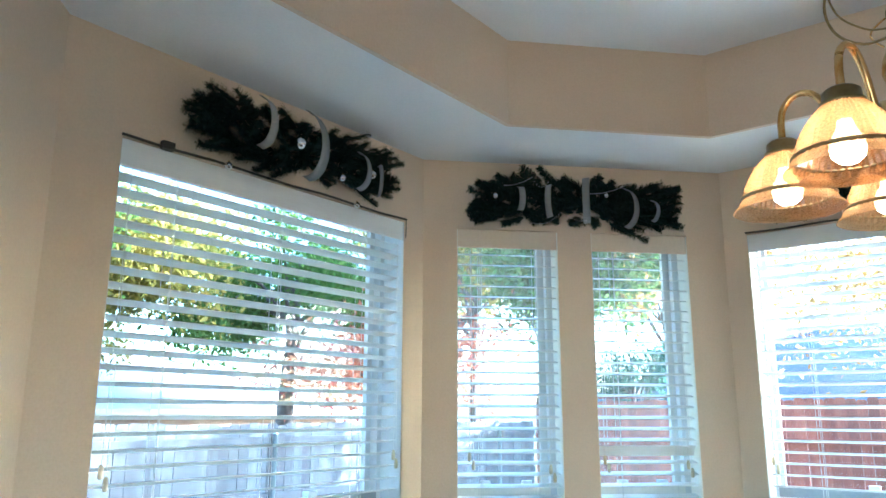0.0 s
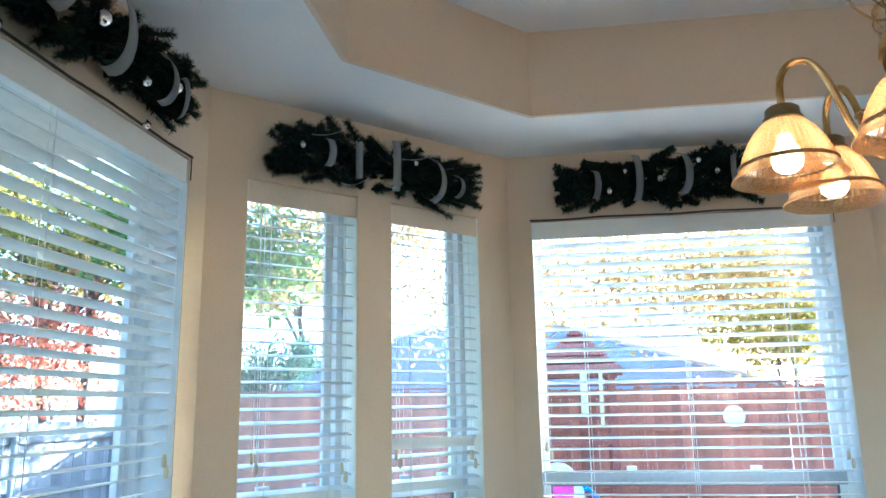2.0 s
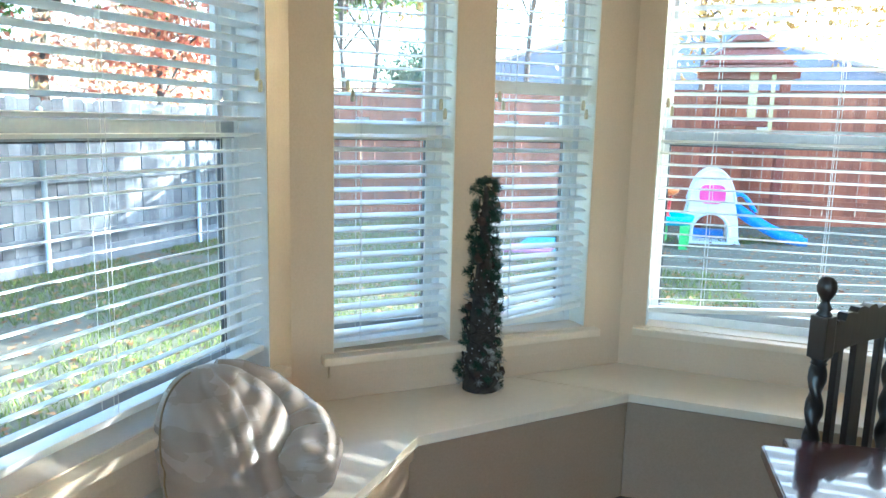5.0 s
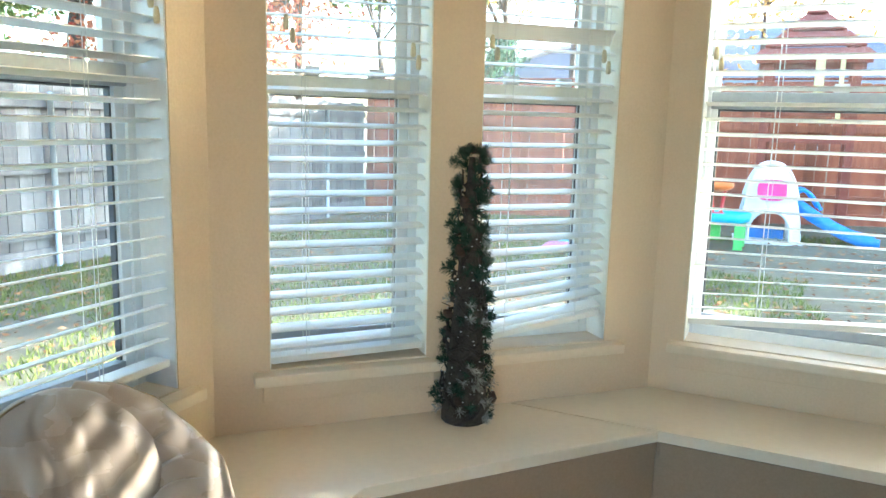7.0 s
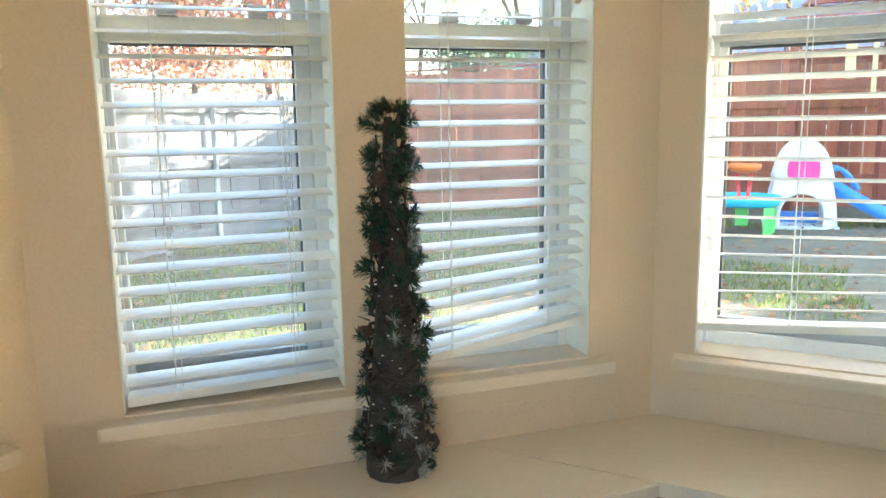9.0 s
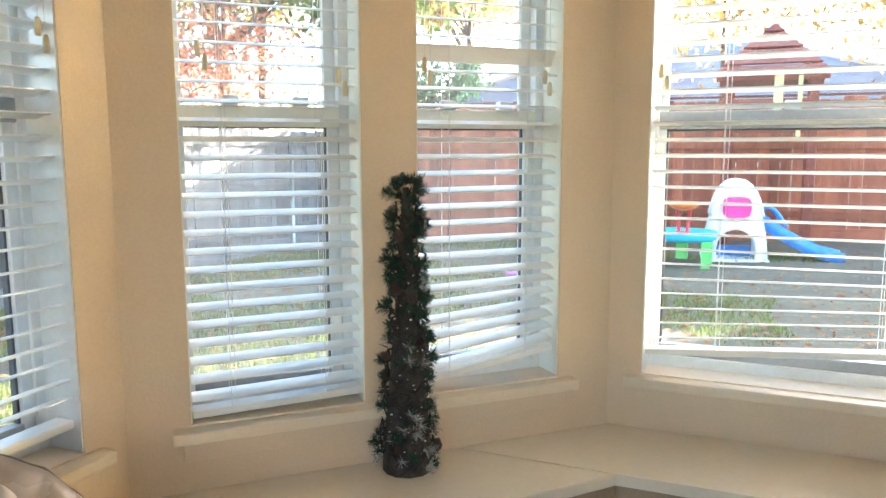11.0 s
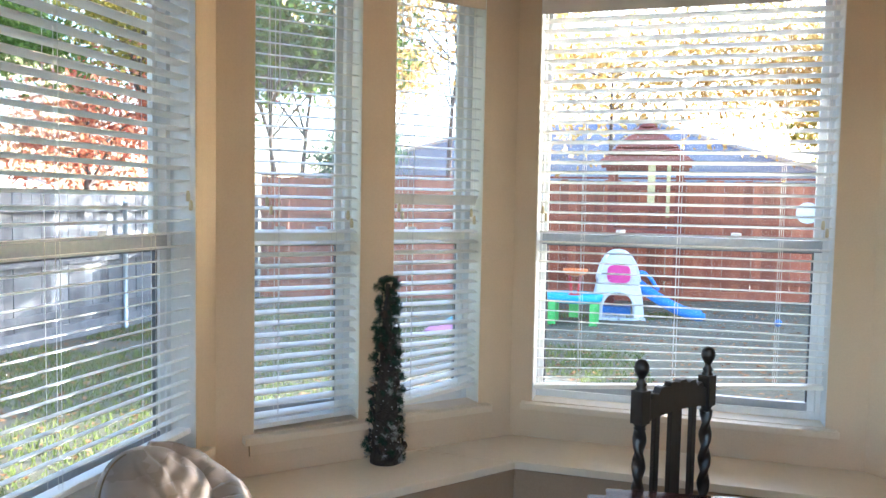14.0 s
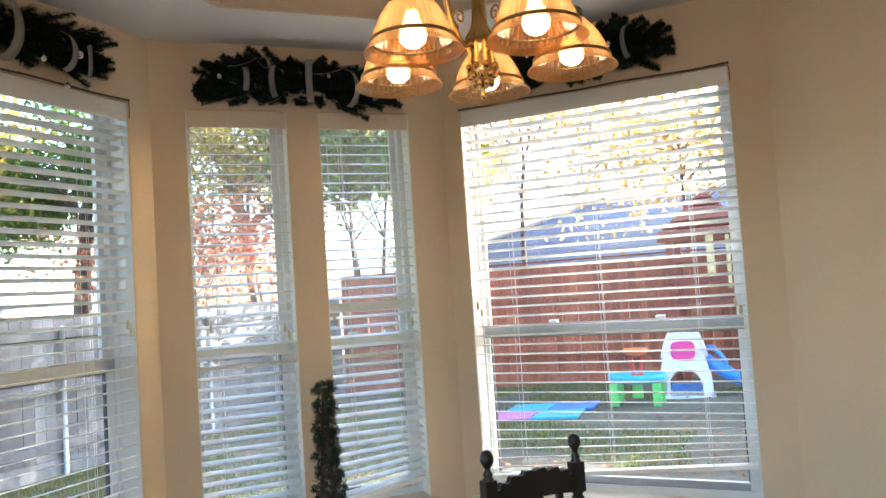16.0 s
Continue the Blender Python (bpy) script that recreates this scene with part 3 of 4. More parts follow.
        part("bead_string", bm, BEAD, g, "string of small white beads", True)
    return g


garland(WEST, (0.805, 2.57), 0.465, 0.172, 11,
        [(-0.22, 0.02, 0.035, 0.085, 1.0), (-0.02, 0.0, 0.042, 0.12, 1.3), (0.23, -0.03, 0.025, 0.07, 1.0), (0.34, -0.05, 0.02, 0.06, -1.0)],
        [(-0.07, -0.02, 0.02), (-0.28, -0.135, 0.013), (0.13, -0.09, 0.012), (0.28, -0.04, 0.016), (0.30, -0.135, 0.012)],
        "dark pine garland with silver ribbon and balls above a window")
garland(DIAGONAL, (0.648, 2.552), 0.465, 0.165, 12,
        [(-0.25, 0.0, 0.035, 0.05, 0.2), (-0.12, -0.01, 0.035, 0.07, -0.8), (0.04, 0.0, 0.042, 0.10, -0.4), (0.21, -0.02, 0.028, 0.085, 1.3), (0.33, -0.03, 0.02, 0.045, 0.9)],
        [(-0.36, 0.0, 0.012), (0.12, 0.02, 0.010)],
        "dark pine garland with silver ribbon and beads above narrow windows",
        [(-0.32, 0.05, -0.2, 0.09, 0.01), (-0.2, 0.09, -0.13, 0.07, 0.03), (0.02, 0.03, 0.24, 0.09, 0.02), (-0.2, -0.11, -0.08, -0.06, 0.02), (-0.05, -0.07, 0.03, -0.09, 0.01)])
garland(NORTH, (0.675, 2.585), 0.46, 0.16, 13,
        [(-0.30, -0.02, 0.035, 0.06, 0.8), (-0.13, 0.0, 0.04, 0.10, 0.5), (0.06, 0.01, 0.04, 0.085, 1.0), (0.28, 0.0, 0.03, 0.07, -0.7)],
        [(-0.24, -0.06, 0.013), (-0.03, -0.02, 0.016), (0.13, 0.05, 0.012), (0.2, 0.0, 0.013), (-0.17, 0.02, 0.010)],
        "dark pine garland with silver ribbon and balls above a window")

# Dark light-string wires along the heads of the two large windows.
for m, u0, u1, at in ((WEST, 0.18, 1.42, 0.14), (NORTH, 0.095, 1.345, 0.9)):
    w = thing("string_light_wire", m, "thin dark wire strung along the top of a window", "wire", "wires over the windows")
    part("wire", tube(bmesh.new(), [(u0 + (u1 - u0) * k / 8, -0.006, HEAD + 0.004 - 0.003 * math.sin(k * 2.1)) for k in range(9)], 0.0042, 6), WIRE, w)
    part("wire_end", tube(bmesh.new(), [(u1 - 0.004, -0.006, HEAD + 0.006), (u1, -0.004, HEAD - 0.03), (u1, -0.003, HEAD - 0.07)], 0.002, 5), WIRE, w)
    if m is WEST:
        part("connector", a_box(u0 + at - 0.02, u0 + at + 0.02, -0.022, -0.001, HEAD - 0.008, HEAD + 0.018, 0.003), WIRE, w, "small black plug connector")


def tabletop_tree():
    """A tall narrow cone woven of twigs, with needle tufts standing out of it, frost and cones."""
    rng = random.Random(5)
    t = thing("tabletop_tree", pose(0.182, 3.215, SEAT), "tall narrow tabletop tree of twigs, frosted needles and pine cones", "decorative tree")
    H = 0.765

    def rad(z):
        return 0.084 - 0.062 * (z / H) ** 0.85

    def on(z, a, f=1.0):
        return Vector((math.cos(a) * rad(z) * f, math.sin(a) * rad(z) * f, z))

    part("core", lathe(bmesh.new(), [(0.066, 0.0), (0.066, 0.03), (0.05, 0.2), (0.026, 0.48), (0.008, 0.74)], 12), TWIG, t, "dark inner stem")
    bm = bmesh.new()
    for k in range(105):
        z0 = rng.uniform(0.004, H - 0.05)
        a0, turns = rng.uniform(0, math.tau), rng.uniform(0.35, 1.2) * rng.choice((-1, 1))
        rise = rng.uniform(-0.05, 0.10)
        wob = rng.uniform(0, 6)
        f = rng.uniform(0.82, 1.04)
        pts = []
        for i in range(10):
            z = min(H - 0.01, max(0.006, z0 + rise * i / 9 + 0.006 * math.sin(i * 1.3 + wob)))
            pts.append(on(z, a0 + turns * i / 4.5, f * (1 + 0.06 * math.sin(i * 1.7 + wob))))
        tube(bm, pts, rng.uniform(0.0018, 0.0048), 5)
    for k in range(46):
        z, a = rng.uniform(0.02, H - 0.05), rng.uniform(0, math.tau)
        o = on(z, a, 0.9)
        tube(bm, [o, o + Vector((math.cos(a + rng.uniform(-1, 1)) * 0.022, math.sin(a + rng.uniform(-1, 1)) * 0.022, rng.uniform(-0.012, 0.022)))], [0.0016, 0.0007], 4)
    o = on(0.10, -0.9)
    tube(bm, [o, o + Vector((0.03, -0.02, 0.012)), o + Vector((0.055, -0.03, -0.004))], [0.002, 0.0016, 0.0009], 5)
    part("twig_body", bm, TWIG, t, "brown woven twisted twigs")
    green, frosted, tufts = [], [], []
    for k in range(210):
        z, a = rng.uniform(0.02, H - 0.01), rng.uniform(0, math.tau)
        base = on(z, a, 0.8)
        way = Vector((math.cos(a), math.sin(a), rng.uniform(-0.3, 0.6))) * rng.uniform(0.012, 0.026)
        (frosted if rng.random() < (0.5 if z < 0.36 else 0.15) else green).append((base, base + way))
    for z, turn in ((0.745, 0.9), (0.745, -2.2), (0.725, 0.2), (0.72, 3.0), (0.70, 1.7), (0.70, -1.4), (0.66, 3.2), (0.64, 0.1), (0.62, -1.0), (0.55, 2.8), (0.535, 0.3), (0.52, -2.0), (0.445, 0.15), (0.43, 3.05), (0.41, -1.3), (0.345, -0.4), (0.285, 3.1), (0.30, 0.05), (0.275, 0.35), (0.18, -2.7), (0.12, 0.3), (0.10, -2.0), (0.06, 2.9), (0.05, -1.6)):
        a = turn + 0.62
        base = on(z, a, 0.85)
        d = Vector((math.cos(a), math.sin(a), rng.uniform(0.15, 0.7))).normalized()
        tufts.append((base, base + d * rng.uniform(0.024, 0.034)))
    for name, set_, mat, per, long in (("needles", green, TREENEEDLE, 42, 0.026), ("needle_tuft", tufts, TREENEEDLE, 80, 0.031), ("frosted_needles", frosted, FROST, 30, 0.027)):
        verts, faces = [], []
        needle_faces(rng, set_, per, long, 0.0017, verts, faces, 0.8)
        from_faces(name, verts, faces, mat, t)
    for k in range(20):
        z = rng.uniform(0.03, H - 0.05)
        a = rng.uniform(0, math.tau)
        if k == 0:
            z, a = H - 0.006, 0
        r = 0.0 if k == 0 else rad(z) * 1.02
        bm = bmesh.new()
        m = pose(math.cos(a) * r, math.sin(a) * r, z, rng.uniform(-60, 60), rng.uniform(-60, 60), 0) @ Matrix.Scale(rng.uniform(0.9, 1.35), 4)
        for j in range(7):
            lathe(bm, [(0.002, -0.014 + j * 0.005), (0.0135 - abs(j - 2) * 0.0017, -0.011 + j * 0.005), (0.004, -0.008 + j * 0.005)], 8, m @ pose(0, 0, 0, 0, 0, j * 25))
        part("pine_cone", bm, CONE, t, "small brown pine cone")
    bm = bmesh.new()
    for k in range(150):
        z, a = rng.uniform(0.02, 0.6), rng.uniform(0, math.tau)
        ball(bm, on(z, a, 1.05), rng.uniform(0.0014, 0.0036), 5, (1, 1, 0.5))
    tagged(part("frost_flecks", bm, BEAD, t, "white frost flecks"), kind="stuff")
    return t


tabletop_tree()


def cushion():
    """A slouched satin back cushion: a tufted dome leaning to the window and a thick roll down one side."""
    c = thing("tufted_cushion", pose(-0.115, 2.255, SEAT), "champagne satin tufted back cushion with piping on the window seat", "cushion")
    NU, NV = 96, 40

    def dome(u, v):
        a, b = u * math.tau, v * math.pi / 2
        ca, sa, cb, sb = math.cos(a), math.sin(a), math.cos(b), math.sin(b)
        e = 0.8
        p = Vector((math.copysign(abs(ca) ** e, ca) * cb ** 0.85 * 0.185, math.copysign(abs(sa) ** e, sa) * cb ** 0.85 * 0.185, 0.298 * sb ** 0.85))
        s = p.z / 0.298
        n = Vector((ca * cb, sa * cb, sb * 0.8)).normalized()
        d = 0.0
        for tx, ty, w in ((0.13, -0.02, 0.0009), (0.17, -0.09, 0.0008), (0.06, -0.15, 0.0008), (0.09, 0.05, 0.0007)):
            d += 0.9 * math.exp(-((p.x - tx) ** 2 + (p.y - ty) ** 2) / w)
        for off, turn, w in ((0.035, 0.02, 0.00012), (-0.035, 0.016, 0.0001), (-0.10, 0.012, 0.00008)):
            d += 0.55 * math.exp(-((p.x * 0.75 + p.y - off - turn * math.sin(p.x * 38 + off * 90)) ** 2) / w) * min(1.0, max(0.0, 0.2 + p.x * 7))
        d += 0.5 * math.exp(-((p.z - 0.13 - 0.25 * p.y) ** 2) / 0.00012) * (p.y < 0.02)
        p = p - n * 0.016 * d + n * 0.0015 * math.sin(p.x * 48 - p.y * 30 + 9 * s)
        p.x -= 0.15 * s + 0.008
        p.y += 0.05 * s - 0.03
        p.z = max(p.z, 0.002)
        return p

    verts = [tuple(dome(i / NU, j / NV)) for j in range(NV + 1) for i in range(NU)]
    faces = [(j * NU + i, j * NU + (i + 1) % NU, (j + 1) * NU + (i + 1) % NU, (j + 1) * NU + i) for j in range(NV) for i in range(NU)]
    faces.append(tuple(range(NU))[::-1])
    from_faces("cushion_body", verts, faces, SATIN, c, "", True)
    line = [(-0.18, 0.065, 0.278), (-0.135, 0.105, 0.246), (-0.08, 0.135, 0.205), (-0.02, 0.145, 0.158), (0.055, 0.135, 0.118), (0.12, 0.085, 0.09), (0.165, -0.03, 0.08)]
    size = (0.028, 0.054, 0.068, 0.075, 0.08, 0.08, 0.078)
    pts, radii = [], []
    for i in range(6):
        for k in range(8):
            f = k / 8
            p = Vector(line[i]).lerp(Vector(line[i + 1]), f)
            pts.append(p)
            radii.append((size[i] * (1 - f) + size[i + 1] * f) * (1 + 0.012 * math.sin((i * 8 + k) * 0.8)))
    end = (pts[-1] - pts[-2]).normalized()
    for k in range(1, 8):
        b = k / 7 * math.pi / 2
        pts.append(pts[47] + end * 0.045 * math.sin(b))
        radii.append(max(0.001, radii[47] * math.cos(b)))
    part("cushion_roll", tube(bmesh.new(), pts, radii, 28), SATIN, c, "", True)
    edge = [p + Vector((0.01, 0.75, 0.62)).normalized() * (r + 0.001) for p, r in zip(pts, radii)]
    part("piping", tube(bmesh.new(), edge[2:48], 0.0032, 6), PIPING, c, "gold brown piping", True)
    part("piping", tube(bmesh.new(), [dome(0.68, v / 30) + Vector((0, -0.001, 0.001)) for v in range(0, 27)], 0.003, 6), PIPING, c, "gold brown piping", True)
    return c


cushion()


def chair():
    """A black dining chair with ball finials, barley-twist posts and a scalloped crest rail."""
    c = thing("dining_chair", pose(1.3075, 2.74, 0, 0, 0, 55.3), "black wooden dining chair with barley-twist back posts and ball finials", "chair")
    half = 0.1765
    for s in (-1, 1):
        x = s * half
        p = part("back_post", a_box(x - 0.021, x + 0.021, -0.021, 0.021, 0.865, 0.965, 0.004), BLACKWOOD, c)
        part("finial", lathe(bmesh.new(), [(0.017, 0.963), (0.018, 0.968), (0.012, 0.976), (0.017, 0.982), (0.011, 0.992), (0.009, 1.0), (0.014, 1.008), (0.0205, 1.02), (0.0225, 1.032), (0.0195, 1.046), (0.012, 1.055), (0.001, 1.058)], 20, pose(x, 0, 0)), BLACKWOOD, p, "turned ball finial", True)
        bm = bmesh.new()
        n, seg = 90, 14
        rings = []
        for i in range(n + 1):
            z = 0.47 + (0.85 - 0.47) * i / n
            rings.append([bm.verts.new((x + (0.0165 + 0.0045 * math.cos(2 * (k * math.tau / seg) - (z - 0.47) * 78 * s)) * math.cos(k * math.tau / seg), (0.0165 + 0.0045 * math.cos(2 * (k * math.tau / seg) - (z - 0.47) * 78 * s)) * math.sin(k * math.tau / seg), z)) for k in range(seg)])
        for r, q in zip(rings, rings[1:]):
            for k in range(seg):
                bm.faces.new((r[k], r[(k + 1) % seg], q[(k + 1) % seg], q[k]))
        part("barley_twist", bm, BLACKWOOD, p, "spiral-turned shaft", True)
        part("collar", lathe(bmesh.new(), [(0.012, 0.845), (0.019, 0.85), (0.015, 0.856), (0.02, 0.862), (0.018, 0.866)], 18, pose(x, 0, 0)), BLACKWOOD, p, "", True)
        leg = part("back_leg", a_box(x - 0.02, x + 0.02, -0.02, 0.02, 0.0, 0.47, 0.004), BLACKWOOD, c)
        part("front_leg", lathe(bmesh.new(), [(0.016, 0), (0.02, 0.03), (0.014, 0.06), (0.021, 0.2), (0.015, 0.3), (0.022, 0.36), (0.022, 0.43)], 18, pose(s * 0.19, -0.38, 0)), BLACKWOOD, c, "", True)
    outline = []
    N = 40
    for i in range(N + 1):
        s = i / N
        x = (s - 0.5) * (2 * half - 0.042)
        a = abs(s - 0.5) * 2
        step = 0.925 if a > 0.86 else 0.943 if a > 0.62 else 0.957 if a > 0.3 else 0.965
        step += 0.006 * abs(math.sin(a * 9))
        outline.append((x, step))
    bm = bmesh.new()
    lo = [(x, 0.868 + 0.012 * (1 - (2 * x / 0.31) ** 2)) for x, z in outline]
    for y in (-0.012, 0.012):
        top = [bm.verts.new((x, y, z)) for x, z in outline]
        bot = [bm.verts.new((x, y, z)) for x, z in lo]
        for i in range(N):
            f = (bot[i], bot[i + 1], top[i + 1], top[i])
            bm.faces.new(f if y < 0 else f[::-1])
        if y < 0:
            first = (top, bot)
    for a, b in ((first[0], top), (bot, first[1])):
        for i in range(N):
            bm.faces.new((a[i], a[i + 1], b[i + 1], b[i]))
    bmesh.ops.recalc_face_normals(bm, faces=bm.faces)
    part("crest_rail", bm, BLACKWOOD, c, "scalloped carved crest rail")
    for x, w in ((-0.098, 0.012), (0.0, 0.028), (0.098, 0.012)):
        part("back_splat", a_box(x - w, x + w, -0.008, 0.008, 0.47, 0.878, 0.003), BLACKWOOD, c)
    part("lower_rail", a_box(-half + 0.02, half - 0.02, -0.012, 0.012, 0.45, 0.487, 0.003), BLACKWOOD, c)
    part("seat", a_box(-0.21, 0.21, -0.42, 0.02, 0.43, 0.455, 0.01), BLACKWOOD, c)
    part("stretcher", a_box(-0.17, 0.17, -0.39, -0.37, 0.17, 0.195, 0.004), BLACKWOOD, c)
    return c


chair()


def table():
    t = thing("dining_table", pose(1.078, 2.345, 0, 0, 0, 8), "dark polished mahogany dining table", "table")
    bm = a_box(0, 0.98, -1.1, 0, 0.722, 0.75)
    bmesh.ops.bevel(bm, geom=[e for e in bm.edges if abs(e.verts[0].co.z - e.verts[1].co.z) > 0.01], offset=0.05, segments=6, affect="EDGES")
    bmesh.ops.bevel(bm, geom=[e for e in bm.edges if e.is_boundary or abs(e.calc_face_angle(0)) > 1.0], offset=0.003, segments=2, affect="EDGES")
    part("tabletop", bm, MAHOG, t, "glossy dark mahogany top")
    part("apron", a_box(0.08, 0.9, -1.02, -0.08, 0.63, 0.7215, 0.004), MAHOG, t)
    for x in (0.11, 0.87):
        for y in (-0.11, -0.99):
            part("leg", lathe(bmesh.new(), [(0.02, 0), (0.03, 0.04), (0.022, 0.08), (0.04, 0.3), (0.028, 0.5), (0.038, 0.56), (0.038, 0.629)], 20, pose(x, y, 0)), MAHOG, t, "", True)
    return t


table()


def shade_glass():
    m = bpy.data.materials.new("ribbed_amber_glass")
    m.use_nodes = True
    t = m.node_tree
    t.nodes.remove(t.nodes["Principled BSDF"])
    tl = node_of(t, "ShaderNodeBsdfTranslucent", Color=(0.88, 0.59, 0.31, 1))
    tr = node_of(t, "ShaderNodeBsdfTransparent", Color=(0.97, 0.84, 0.62, 1))
    gl = node_of(t, "ShaderNodeBsdfGlossy", Roughness=0.08)
    w = t.nodes.new("ShaderNodeTexNoise")
    w.inputs["Scale"].default_value = 60
    span = node_of(t, "ShaderNodeMapRange")
    span.inputs["To Min"].default_value = 0.45
    span.inputs["To Max"].default_value = 0.80
    t.links.new(w.outputs["Fac"], span.inputs["Value"])
    m1 = t.nodes.new("ShaderNodeMixShader")
    t.links.new(span.outputs["Result"], m1.inputs[0])
    t.links.new(tl.outputs[0], m1.inputs[1])
    t.links.new(tr.outputs[0], m1.inputs[2])
    m2 = node_of(t, "ShaderNodeMixShader", Fac=0.1)
    t.links.new(m1.outputs[0], m2.inputs[1])
    t.links.new(gl.outputs[0], m2.inputs[2])
    t.links.new(m2.outputs[0], t.nodes["Material Output"].inputs["Surface"])
    return m


SHADE = shade_glass()


def chandelier():
    c = thing("chandelier", pose(1.4925, 2.047, 0), "brass five-arm chandelier with ribbed bell glass shades, lit", "chandelier")
    part("column", lathe(bmesh.new(), [(0.001, 2.012), (0.006, 2.016), (0.009, 2.026), (0.005, 2.036), (0.016, 2.046), (0.024, 2.06), (0.03, 2.075), (0.034, 2.10), (0.03, 2.12), (0.036, 2.135), (0.036, 2.165), (0.026, 2.18), (0.018, 2.20), (0.014, 2.27), (0.022, 2.30), (0.03, 2.33), (0.026, 2.36), (0.014, 2.385), (0.010, 2.40), (0.006, 2.41), (0.001, 2.412)], 28), BRASS, c, "turned polished brass column", True)
    for z, r, b in ((2.09, 0.034, 0.009), (2.069, 0.030, 0.0085), (2.050, 0.022, 0.0075)):
        for k in range(8):
            a = k * math.tau / 8 + z * 18
            part("bead", ball(bmesh.new(), (r * math.cos(a), r * math.sin(a), z), b, 10), BRASS, c, "", True)
    seg = 84
    for k in range(5):
        a = radians(35.4 + 72 * k)
        ca, sa = math.cos(a), math.sin(a)

        def at(r, z):
            return (r * ca, r * sa, z)

        arm = part("arm", tube(bmesh.new(), smooth_line([at(r, z) for r, z in ((0.03, 2.15), (0.055, 2.135), (0.08, 2.15), (0.10, 2.19), (0.12, 2.25), (0.14, 2.30), (0.165, 2.33), (0.195, 2.332), (0.217, 2.312), (0.226, 2.28), (0.227, 2.235))]), 0.0075, 12), BRASS, c, "curved brass arm", True)
        part("scroll", tube(bmesh.new(), [at(0.07 + 0.02 * math.cos(t * 0.7) * (1 - t / 14), 2.20 + 0.02 * math.sin(t * 0.7) * (1 - t / 14)) for t in [j / 3 for j in range(36)]], 0.003, 6), BRASS, arm, "", True)
        part("socket_cap", lathe(bmesh.new(), [(0.008, 2.243), (0.012, 2.238), (0.026, 2.236), (0.033, 2.23), (0.034, 2.213), (0.039, 2.21), (0.039, 2.203), (0.03, 2.20)], 24, pose(*at(0.227, 0))), AGED, arm, "aged brass socket cap", True)
        bm = bmesh.new()
        prof = [(0.036, 2.206), (0.044, 2.197), (0.058, 2.182), (0.072, 2.160), (0.083, 2.135), (0.0905, 2.112), (0.098, 2.098), (0.108, 2.088), (0.110, 2.084)]
        rings = []
        for r, z in prof:
            rib = 0.0019 if z > 2.10 else 0.0
            rings.append([bm.verts.new((0.227 * ca + (r + rib * (1 if i % 2 else -1)) * math.cos(i * math.tau / seg), 0.227 * sa + (r + rib * (1 if i % 2 else -1)) * math.sin(i * math.tau / seg), z)) for i in range(seg)])
        for r, s in zip(rings, rings[1:]):
            for i in range(seg):
                bm.faces.new((r[i], s[i], s[(i + 1) % seg], r[(i + 1) % seg]))
        sh = part("shade", bm, SHADE, arm, "ribbed clear glass bell shade")
        sh.modifiers.new("thickness", "SOLIDIFY").thickness = 0.0025
        ring = at(0.227, 2.117)
        bm = bmesh.new()
        tube(bm, [(ring[0] + 0.0915 * math.cos(i * math.tau / 40), ring[1] + 0.0915 * math.sin(i * math.tau / 40), 2.112) for i in range(41)], 0.0042, 6, False)
        part("shade_band", bm, AGED, arm, "thin bronze band", True)
        bulb = part("bulb", lathe(bmesh.new(), [(0.001, 2.095), (0.016, 2.098), (0.027, 2.108), (0.031, 2.124), (0.026, 2.142), (0.016, 2.160), (0.013, 2.175), (0.001, 2.176)], 18, pose(*at(0.227, 0))), BULBM, arm, "glowing warm bulb", True)
        part("bulb_socket", lathe(bmesh.new(), [(0.014, 2.177), (0.016, 2.18), (0.016, 2.202), (0.001, 2.203)], 14, pose(*at(0.227, 0))), AGED, arm, "", True)
    z = 2.408
    k = 0
    while z < 3.05:
        pts = [(0.009 * math.cos(i * math.tau / 12) * (1 if k % 2 else 0), 0.009 * math.cos(i * math.tau / 12) * (0 if k % 2 else 1), z + 0.018 + 0.018 * math.sin(i * math.tau / 12)) for i in range(13)]
        part("chain_link", tube(bmesh.new(), pts, 0.0022, 6, False), AGED, c, "", True)
        z += 0.029
        k += 1
    part("cord", tube(bmesh.new(), smooth_line([(0.0, -0.02, 2.40), (-0.05, -0.05, 2.385), (-0.095, -0.06, 2.42), (-0.11, -0.05, 2.49), (-0.085, -0.04, 2.56), (-0.03, -0.02, 2.61), (0.012, 0.0, 2.66), (0.012, 0.01, 2.85), (0.01, 0.0, 3.06)]), 0.003, 6), AGED, c, "slack supply cord", True)
    part("cord", tube(bmesh.new(), smooth_line([(-0.005, -0.015, 2.42), (-0.04, -0.06, 2.41), (-0.085, -0.075, 2.45), (-0.10, -0.06, 2.53), (-0.07, -0.035, 2.59), (-0.02, -0.01, 2.64), (0.008, 0.012, 2.70), (0.008, 0.012, 3.05)]), 0.0022, 6), AGED, c, "slack supply cord", True)
    part("canopy", lathe(bmesh.new(), [(0.008, 3.04), (0.02, 3.05), (0.05, 3.065), (0.062, 3.085), (0.062, 3.0895)], 28), BRASS, c, "", True)
    for j in range(4):
        a = j * math.pi / 2 + 0.4
        part("curl", tube(bmesh.new(), [((0.02 + 0.022 * math.sin(t * 0.5)) * math.cos(a), (0.02 + 0.022 * math.sin(t * 0.5)) * math.sin(a), 2.385 + t * 0.009) for t in range(8)], 0.0022, 6), BRASS, c, "", True)
    return c


chandelier()

# ---- the yard ----
def gz(x):
    return 0.044 * max(-8.0, min(8.0, x)) - 0.02


